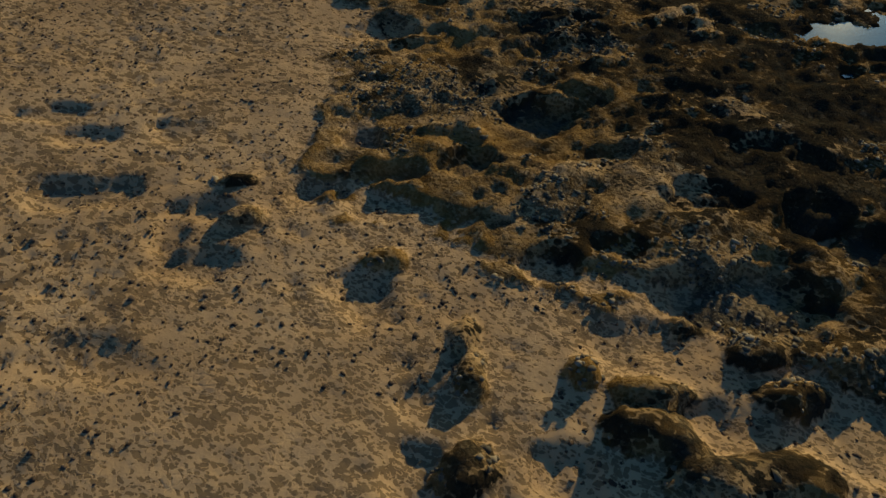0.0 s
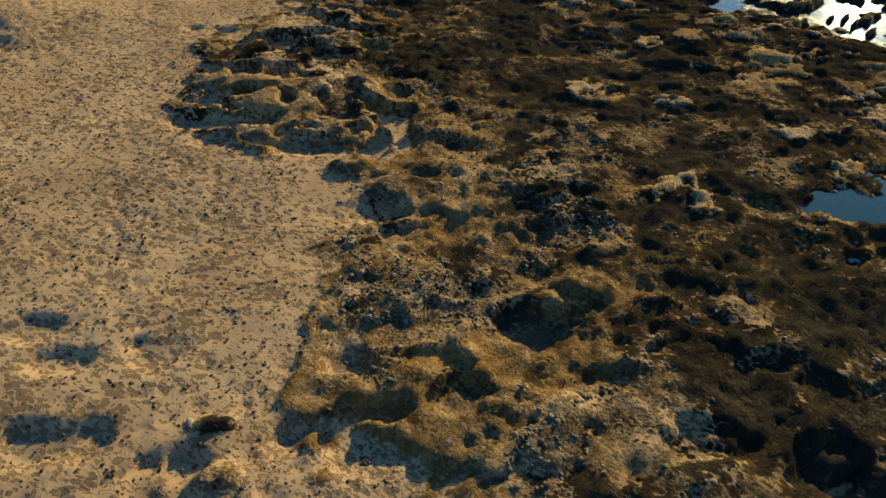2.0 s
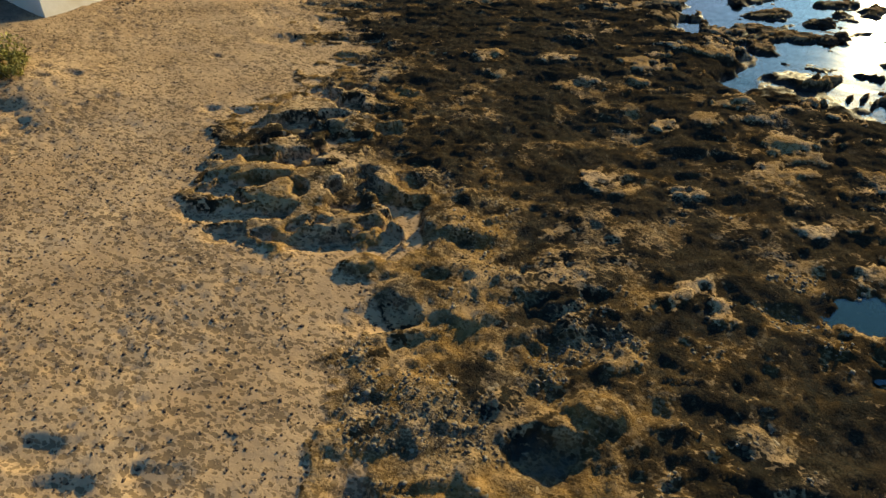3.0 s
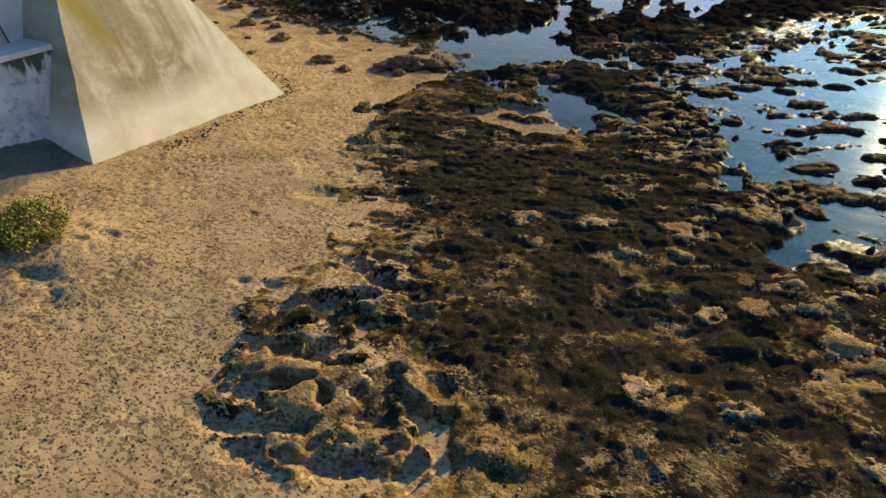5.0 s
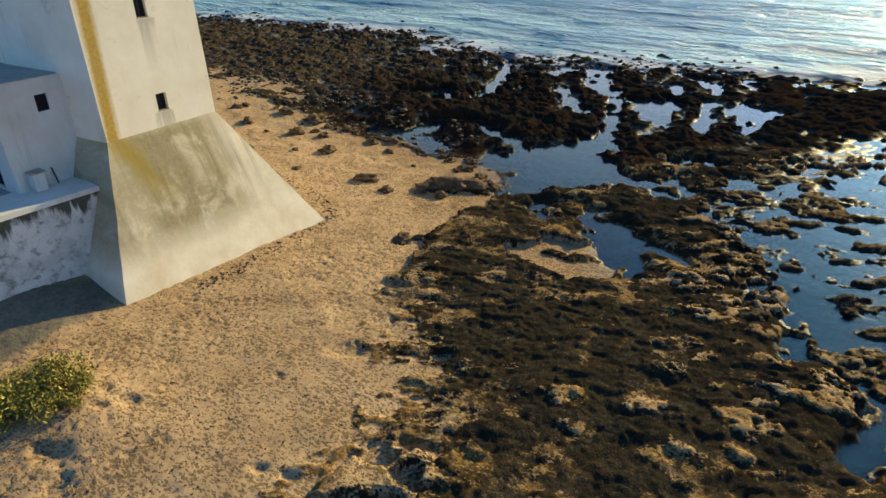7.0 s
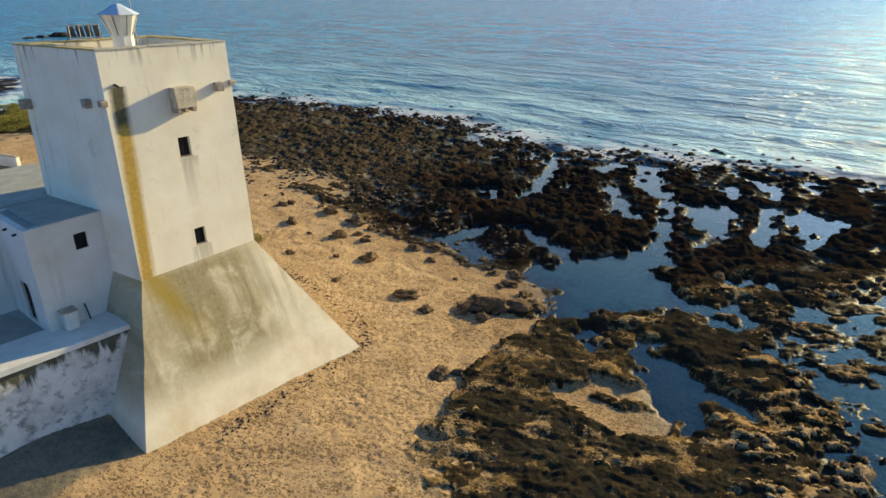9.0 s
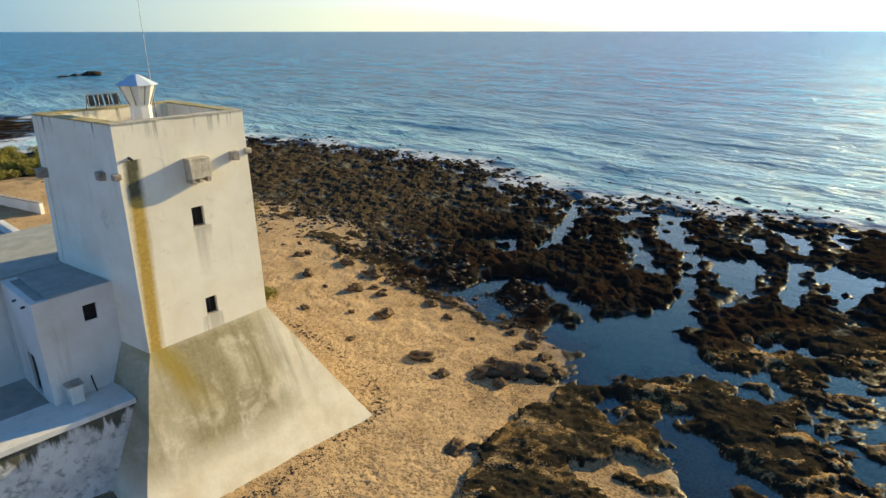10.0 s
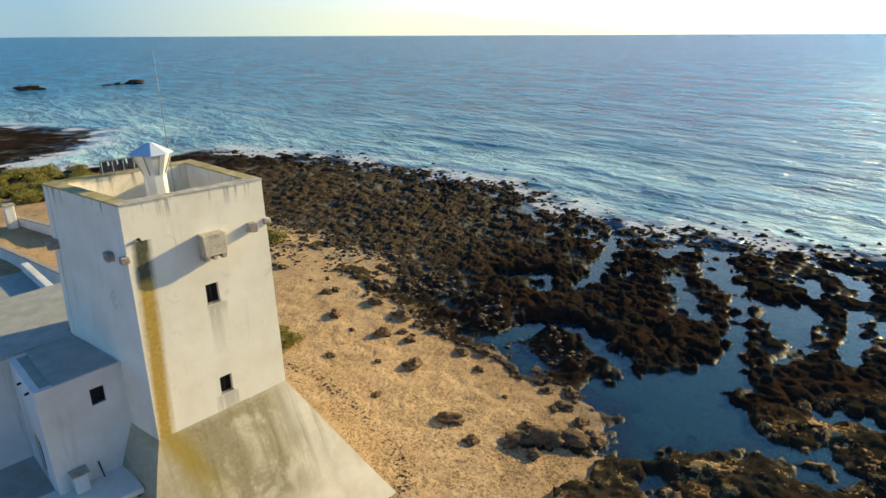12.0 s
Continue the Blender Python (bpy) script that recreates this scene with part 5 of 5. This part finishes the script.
part("ledge", bm, BARE_STONE, plinth, "dark stone ledge")
bm = bmesh.new()
tube(bm, (-2.25, 1.85, 5.5), (-2.35, 1.9, 6.4), 0.035, sides=6)
part("iron_bar", bm, IRON, annex, "dark iron bar leaning on the wall")

terrace = thing("terrace", "raised courtyard terrace with a stained white retaining wall", "terrace", kind="structure")
bm = bmesh.new()
pierced(bm, (-18, 0.75, -0.5), (-1.3, -0.1, -0.5), (-1.3, -0.1, 5.25), (-18, 0.75, 5.25), 0.5)
roughen(bm, 0.06, 1.0)
part("retaining_wall", bm, MOSSY_WASH, terrace, "white retaining wall with moss hanging from its head")
bm = bmesh.new()
slab(bm, [(-18, 0.65), (-1.25, -0.22), (-1.25, 2.15), (-4.1, 2.5), (-18, 3.3)], 5.22, 5.5)
roughen(bm, 0.03, 0.8)
part("coping", bm, PLASTER, terrace, "broad white wall head")
bm = bmesh.new()
slab(bm, [(-18, 3.3), (-4.1, 2.5), (-0.6, 2.1), (-0.6, 6.6), (-18, 6.6)], 4.9, 5.3)
part("paving", bm, ROOF_GREY, terrace, "worn grey courtyard paving")

rear = thing("rear_building", "low white building with flat grey roofs behind the tower", "house")
bm = bmesh.new()
block(bm, -18, -1.1, 6.35, 14.0, 5.0, 10.78, 0.05)
part("body", bm, PLASTER, rear)
bm = bmesh.new()
slab(bm, [(-18, 6.25), (-1.12, 6.45), (-1.2, 7.4), (0.7, 7.6), (0.9, 14.6), (-18, 12.6)], 10.6, 10.95)
part("roof", bm, ROOF_GREY, rear, "flat grey screed roof")
bm = bmesh.new()
block(bm, -0.9, 0.5, 7.7, 14.0, 5.0, 10.6, 0.05)
part("body", bm, PLASTER, rear)

court = thing("rear_court", "low shaded courtyard building behind the roofs", "house")
bm = bmesh.new()
block(bm, -18, 1.8, 16.5, 30, -0.5, 7.2, 0.05)
part("body", bm, PLASTER, court)
bm = bmesh.new()
block(bm, -17.7, 1.3, 16.9, 29.7, 7.2, 7.3)
part("roof", bm, ROOF_GREY, court, "flat grey screed roof")
bm = bmesh.new()
block(bm, 1.3, 1.85, 16.5, 30, 7.2, 7.9, 0.06)
part("parapet", bm, PLASTER, court, "sunlit white parapet")


# ---- walls on the land side ----
def low_wall(a, b, wide, tall, label):
    """A rough white wall between two places, its foot in the ground."""
    a, b = Vector(a), Vector(b)
    long = (b - a).length
    z = min(height(*a), height(*b)) - 0.4
    ob = thing("garden_wall", label, "wall", (a.x, a.y, z), math.degrees(math.atan2((b - a).y, (b - a).x)), "white walls inland")
    bm = bmesh.new()
    n = max(2, round(long / 0.8))
    for k in range(n):
        block(bm, long * k / n, long * (k + 1) / n, -wide / 2, wide / 2, 0, tall + 0.4)
    bmesh.ops.remove_doubles(bm, verts=bm.verts, dist=0.001)
    roughen(bm, 0.08, 1.3)
    part("masonry", bm, PLASTER, ob)
    bm = bmesh.new()
    block(bm, -0.05, long + 0.05, -wide / 2 - 0.06, wide / 2 + 0.06, tall + 0.36, tall + 0.5, 0.03)
    roughen(bm, 0.03, 0.8)
    part("coping", bm, BARE_STONE, ob)


low_wall((6.9, 36), (2.8, 62), 0.5, 1.9, "long white boundary wall with its far side in shade")
low_wall((8.4, 67), (11.5, 55), 0.45, 1.4, "sunlit white wall running inland from a pillar")
pillar = thing("gate_pillar", "stout white gate pillar with a flat cap", "pillar", (7.6, 66, height(7.6, 66) - 0.3))
bm = bmesh.new()
block(bm, -0.55, 0.55, -0.55, 0.55, 0, 3.3, 0.08)
roughen(bm, 0.06, 0.8)
part("shaft", bm, PLASTER, pillar)
bm = bmesh.new()
block(bm, -0.68, 0.68, -0.68, 0.68, 3.3, 3.5, 0.05)
part("cap", bm, BARE_STONE, pillar)


# ---- stones ----
def ball(levels):
    bm = bmesh.new()
    bmesh.ops.create_icosphere(bm, subdivisions=levels, radius=1.0)
    bm.verts.ensure_lookup_table()
    co = np.array([v.co for v in bm.verts])
    tri = np.array([[v.index for v in f.verts] for f in bm.faces])
    bm.free()
    return co, tri


def stone_mesh(name, seed, mat, levels=3, flat=0.6, craggy=0.35):
    """A worn boulder about one metre across, its foot at z = 0."""
    co, tri = ball(levels)
    rnd = random.Random(seed)
    bm = bmesh.new()
    verts = []
    shift = Vector((rnd.uniform(-50, 50), rnd.uniform(-50, 50), 0))
    for c in co:
        v = Vector(c)
        r = 1 + craggy * noise.noise(v * 1.1 + shift) + 0.5 * craggy * noise.noise(v * 2.6 + shift) + 0.30 * craggy * noise.noise(v * 5 + shift) + 0.16 * craggy * noise.noise(v * 11 + shift)
        v = v * r * 0.5
        v.z = max(v.z * flat, -0.12) + 0.10
        verts.append(bm.verts.new(v))
    for t in tri:
        bm.faces.new([verts[k] for k in t])
    bmesh.ops.recalc_face_normals(bm, faces=bm.faces)
    me = bpy.data.meshes.new(name)
    bm.to_mesh(me)
    bm.free()
    me.polygons.foreach_set("use_smooth", [True] * len(me.polygons))
    me.materials.append(mat)
    return me


def put_stones(name, meshes, spots, label, category, group, rnd):
    for x, y, size in spots:
        ob = tagged(new(name, rnd.choice(meshes)), label, category, group)
        squash = rnd.uniform(0.75, 1.25)
        ob.matrix_basis = pose(x, y, height(x, y) - 0.05 * size, 0, 0, rnd.uniform(0, 360)) @ Matrix.Diagonal((size * squash, size / squash, size * rnd.uniform(0.8, 1.15), 1))


rnd = random.Random(4)
brown = [stone_mesh("boulder", 10 + k, BOULDER, 4, 0.55, 0.8) for k in range(5)]
weedy = [stone_mesh("reef_rock", 30 + k, REEF_STONE, 4, 0.36, 1.0) for k in range(5)]
put_stones("boulder", brown, [(25.4, 23.0, 1.1), (23.1, 18.3, 1.2), (27.9, 18.0, 1.3), (28, 14.2, 1.6), (24.1, 12.8, 1.3), (22.4, 6.7, 1.4), (18.7, -0.9, 1.3),
                              (18.1, -3.4, 1.0), (12.4, -9.4, 1.1), (25.8, 11.8, 0.8), (18.1, 12.4, 0.9), (17, 5.1, 0.7), (20.5, 9, 0.5), (22.5, 15, 0.5)],
           "weathered brown limestone boulder lying on the sand", "boulder", "boulders on the sand", rnd)
put_stones("boulder", brown, [(20.6, -5.6, 1.7), (21.8, -6.8, 1.9), (23.4, -8, 1.8), (24.6, -8.9, 1.5), (22.3, -5.2, 1.0), (20, -7.2, 1.0), (25.6, -7.4, 0.9), (13.2, -10.2, 0.7)],
           "dark brown boulder in a cluster at the sand's edge", "boulder", "boulders at the pool", rnd)
edge = SAND[29:39]
rim_spots = []
while len(rim_spots) < 70:
    k, along = rnd.randrange(len(edge) - 1), rnd.random()
    x, y = (edge[k][n] + (edge[k + 1][n] - edge[k][n]) * along + rnd.gauss(0, 1.6) for n in (0, 1))
    rim_spots.append((x - 0.6, y, rnd.uniform(0.35, 1.1) ** 1.3))
put_stones("boulder", brown, rim_spots, "brown limestone boulder where the sand meets the reef", "boulder", "boulders at the reef's edge", rnd)
dark_spots = []
while len(dark_spots) < 45:
    x, y = rnd.uniform(14, 46), rnd.uniform(-44, -16)
    if to_line(np.array([x]), np.array([y]), [(16, -34), (30, -30), (44, -34)])[0] < 8:
        dark_spots.append((x, y, rnd.uniform(0.45, 1.15)))
put_stones("reef_rock", weedy, dark_spots, "dark weedy rock standing in the tide pool", "rock", "rocks in the tide pools", rnd)
shore_rocks = []
for (ax, ay), (bx, by) in zip(COAST[5:13], COAST[6:14]):
    for _ in range(9):
        s = rnd.random()
        shore_rocks.append((ax + (bx - ax) * s + rnd.uniform(-2, 6), ay + (by - ay) * s + rnd.uniform(-3, 3), rnd.uniform(0.8, 2.2)))
for x, y, size in shore_rocks:
    ob = tagged(new("reef_rock", rnd.choice(weedy)), "black weedy rock awash at the edge of the reef", "rock", "rocks awash")
    ob.matrix_basis = pose(x, y, max(height(x, y), SEA - 0.25) - 0.05, 0, 0, rnd.uniform(0, 360)) @ Matrix.Diagonal((size, size * 0.8, size, 1))


def strew(name, spots, sizes, mat, levels, seed, label, category, flat=0.65, sink=0.25, lowest=-99.0):
    """Many loose stones in one mesh, each turned and squashed by chance, resting on the ground."""
    gen = np.random.default_rng(seed)
    co, tri = ball(levels)
    n = len(spots)
    z = np.maximum(land(spots[:, 0], spots[:, 1])[0], lowest)
    bumpy = 1 + 0.30 * gen.standard_normal((n, len(co), 1)).clip(-1.2, 1.2)
    turn = gen.uniform(0, 2 * math.pi, n)
    shape = np.stack([gen.uniform(0.7, 1.4, n), gen.uniform(0.6, 1.1, n), flat * gen.uniform(0.7, 1.2, n)], -1) * sizes[:, None] / 2
    v = co[None] * bumpy * shape[:, None]
    c, s = np.cos(turn)[:, None], np.sin(turn)[:, None]
    v = np.stack([v[..., 0] * c - v[..., 1] * s + spots[:, :1], v[..., 0] * s + v[..., 1] * c + spots[:, 1:2], v[..., 2] + z[:, None] + (0.5 - sink) * flat * sizes[:, None]], -1)
    faces = (tri[None] + np.arange(n)[:, None, None] * len(co)).reshape(-1, 3)
    me = bpy.data.meshes.new(name)
    me.vertices.add(n * len(co))
    me.vertices.foreach_set("co", v.astype(np.float32).ravel())
    me.loops.add(faces.size)
    me.loops.foreach_set("vertex_index", faces.ravel().astype(np.int32))
    me.polygons.add(len(faces))
    me.polygons.foreach_set("loop_start", np.arange(0, faces.size, 3, dtype=np.int32))
    me.update(calc_edges=True)
    me.polygons.foreach_set("use_smooth", np.ones(len(faces), bool))
    me.materials.append(mat)
    return tagged(new(name, me), label, category, "", "stuff")


def pebble_material(name, *stops):
    m, nt, b = material(name)
    own = node(nt, "ShaderNodeNewGeometry").outputs["Random Per Island"]
    fine = noise_tex(nt, position(nt), 12, 4, 0.6)
    col = mix(nt, maths(nt, "MULTIPLY", fine, 0.5), ramp(nt, own, *stops), stops[0][1])
    nt.links.new(col, b.inputs["Base Color"])
    b.inputs["Roughness"].default_value = 0.9
    bump(nt, b, fine, 0.02)
    return m


COBBLE = pebble_material("reef_cobbles", (0.0, (0.06, 0.050, 0.034)), (0.5, (0.15, 0.115, 0.070)), (0.85, (0.28, 0.215, 0.13)), (1.0, (0.42, 0.35, 0.25)))
BEACH_STONE = pebble_material("beach_stones", (0.0, (0.045, 0.032, 0.022)), (0.5, (0.11, 0.078, 0.048)), (1.0, (0.24, 0.175, 0.11)))
WRACK = pebble_material("dry_wrack", (0.0, (0.040, 0.024, 0.014)), (0.6, (0.10, 0.062, 0.035)), (1.0, (0.20, 0.13, 0.075)))
gen = np.random.default_rng(12)


def along_heading(n, u0, u1, v0, v1):
    u, v = gen.uniform(u0, u1, n), gen.uniform(v0, v1, n)
    return np.stack([ORIGIN[0] + u * math.cos(AHEAD) + v * math.sin(AHEAD), ORIGIN[1] + u * math.sin(AHEAD) - v * math.cos(AHEAD)], -1)


def pick(spots, test):
    h, stony, weed, off, crest, dark, silt_shade = land(spots[:, 0], spots[:, 1])
    return spots[test(h, stony, weed, crest, dark)]


spots = np.concatenate([along_heading(22000, -1, 16, -9, 16), along_heading(12000, 14, 44, -10, 24)])
spots = pick(spots, lambda h, stony, weed, crest, dark: (stony > 0.5) & (weed < 0.2) & (crest > 0.28) & (crest < 0.85) & (dark < 0.6) & (h > SEA) & (fbm(spots[:, 0] / 1.6, spots[:, 1] / 1.6, 5, 3) > 0.06))
strew("cobbles", spots, 0.05 + 0.15 * gen.beta(1.2, 3.6, len(spots)), COBBLE, 1, 3, "loose pale and brown cobbles lying over the reef crust", "cobbles", 0.45, 0.35)
pick_at, share = gen.integers(5, 13, 900), gen.random((900, 1))
spots = np.array(COAST)[pick_at] * (1 - share) + np.array(COAST)[pick_at + 1] * share + gen.normal(0, 1, (900, 2)) * (4.5, 3.0) + (1.5, 0)
strew("surf_stones", spots, 0.35 + 1.0 * gen.beta(1.1, 3.0, 900), REEF_STONE, 2, 6, "small black rocks breaking the surf along the reef", "rocks", 0.6, 0.3, SEA - 0.12)
spots = np.stack([gen.uniform(20, 62, 9000), gen.uniform(-4, 75, 9000)], -1)
spots = spots[(np.abs(inside(spots[:, 0], spots[:, 1], SAND) + 4.0) < (4.0 + 0.16 * np.clip(spots[:, 1], 0, 50)) * gen.random(9000)) & (fbm(spots[:, 0] / 3, spots[:, 1] / 3, 9, 3) > -0.15)]
strew("beach_stones", spots, 0.18 + 0.55 * gen.beta(1.1, 3.2, len(spots)), BEACH_STONE, 2, 5, "brown and grey stones strewn where sand meets reef", "stones", 0.55, 0.3)
spots = np.concatenate([along_heading(12000, -2, 26, -24, 6), along_heading(6000, 24, 62, -16, 14)])
spots = pick(spots, lambda h, stony, weed, crest, dark: (stony < 0.3) & (h > SEA + 0.2) & (value_noise(spots[:, 0] / 3, spots[:, 1] / 3, 6) > 0.30))
strew("wrack_flecks", spots, 0.04 + 0.10 * gen.beta(1.2, 3.0, len(spots)), WRACK, 1, 4, "dark flecks of dry sea wrack and grit on the sand", "wrack", 0.35, 0.3)

line = np.array([(14.6, 13.2), (15.3, 10.2), (14.9, 6.5), (14.2, 1.5), (12.7, -2.6), (11.5, -3.9), (6.8, -4.4), (3.2, -4.8), (0.3, -5.0)])
step_at, share = gen.integers(0, len(line) - 1, 420), gen.random((420, 1))
spots = line[step_at] * (1 - share) + line[step_at + 1] * share + gen.normal(0, 0.28, (420, 2))
strew("wrack_line", spots, 0.06 + 0.26 * gen.beta(1.1, 3.5, 420), WRACK, 1, 7, "line of dark dry wrack and grit along the tower's foot", "wrack", 0.4, 0.3)

# ---- scrub ----
def leaf_mesh(name, seed, wide, tall, leaves, mat):
    """A low cushion of many small leaves on short twigs, with gaps and a ragged outline."""
    r = random.Random(seed)
    me = bpy.data.meshes.new(name)
    verts, faces = [], []
    clumps = [(r.uniform(-1, 1) * wide * 0.36, r.uniform(-1, 1) * wide * 0.36, r.uniform(0.35, 0.75) * tall, r.uniform(0.18, 0.34) * wide) for _ in range(12)]
    for _ in range(leaves):
        cx, cy, cz, cr = r.choice(clumps)
        d = Vector((r.gauss(0, 1), r.gauss(0, 1), r.gauss(0, 0.8))).normalized() * cr * r.uniform(0.55, 1.08)
        p = Vector((cx, cy, cz)) + Vector((d.x, d.y, d.z * 0.7))
        if p.z < 0.02:
            p.z = r.uniform(0.02, 0.15)
        size = r.uniform(0.035, 0.085) * wide ** 0.3
        q = Euler((r.uniform(-1, 1), r.uniform(-1, 1), r.uniform(0, 6.3))).to_matrix()
        k = len(verts)
        verts += [p + q @ Vector(v) * size for v in ((-0.4, 0, 0), (0, -0.9, 0.12), (0.4, 0, 0), (0, 1.0, 0.15))]
        faces.append((k, k + 1, k + 2, k + 3))
    me.from_pydata([tuple(v) for v in verts], [], faces)
    me.materials.append(mat)
    return me


def twig_mesh(name, seed, wide, tall):
    r = random.Random(seed)
    bm = bmesh.new()
    for _ in range(14):
        a = r.uniform(0, 6.28)
        tube(bm, (0.05 * math.cos(a), 0.05 * math.sin(a), -0.08), (r.uniform(0.15, 0.4) * wide * math.cos(a), r.uniform(0.15, 0.4) * wide * math.sin(a), r.uniform(0.4, 0.8) * tall), 0.02, 0.006, 5)
    me = bpy.data.meshes.new(name)
    bm.to_mesh(me)
    bm.free()
    me.materials.append(TWIG)
    return me


shrubs = []
for k, (wide, tall_, n) in enumerate(((1.8, 0.8, 2600), (1.3, 0.6, 1500), (2.2, 0.9, 2200))):
    shrubs.append((leaf_mesh("foliage", 70 + k, wide, tall_, n, LEAF), twig_mesh("twigs", 80 + k, wide, tall_)))


def shrub(x, y, size, label, group, kind_of):
    leaves, twigs = shrubs[kind_of]
    ob = thing("shrub", label, "shrub", (x, y, height(x, y) - 0.03), rnd.uniform(0, 360), group)
    ob.scale = (size, size, size * rnd.uniform(0.85, 1.15))
    for nm, me in (("foliage", leaves), ("twigs", twigs)):
        c = new(nm, me)
        c.parent = ob
    return ob


for x, y, size, k in ((-9.4, -6.6, 1.2, 0), (-8.4, -7.2, 1.1, 2), (-7.9, -8.2, 0.9, 1), (-9.6, -8.0, 1.0, 0), (-10.6, -6.9, 1.2, 2), (-8.8, -8.9, 0.8, 1)):
    shrub(x, y, size, "low yellow-green cushion shrub on the sand bank", "shrubs on the sand bank", k)
for x, y, size, k in ((16.2, 16.3, 1.2, 0), (17.0, 18.0, 1.1, 1), (30, 40, 1.4, 2), (27, 44, 1.2, 0), (32, 46, 1.0, 1), (29, 50, 1.3, 2)):
    shrub(x, y, size, "wind-bent green shrub growing behind the tower", "shrubs behind the tower", k)
for _ in range(170):
    x, y = rnd.uniform(-4, 26), rnd.uniform(78, 104)
    shrub(x, y, rnd.uniform(0.8, 1.7), "yellow-green dune shrub by the shore", "dune shrubs", rnd.randrange(3))

# ---- rocks in the sea ----
put = [(77, 346, 13), (112.5, 344, 5), (120, 346, 7), (129, 347, 13)]
far_rocks = [stone_mesh("sea_rock", 90 + k, REEF_STONE, 4, 0.35, 0.6) for k in range(3)]
for x, y, size in put:
    ob = tagged(new("sea_rock", rnd.choice(far_rocks)), "dark rock standing out of the open sea", "rock", "rocks in the sea")
    ob.matrix_basis = pose(x, y, SEA - 0.06 * size, 0, 0, rnd.uniform(0, 360)) @ Matrix.Diagonal((size, size * 0.7, size * 0.75, 1))
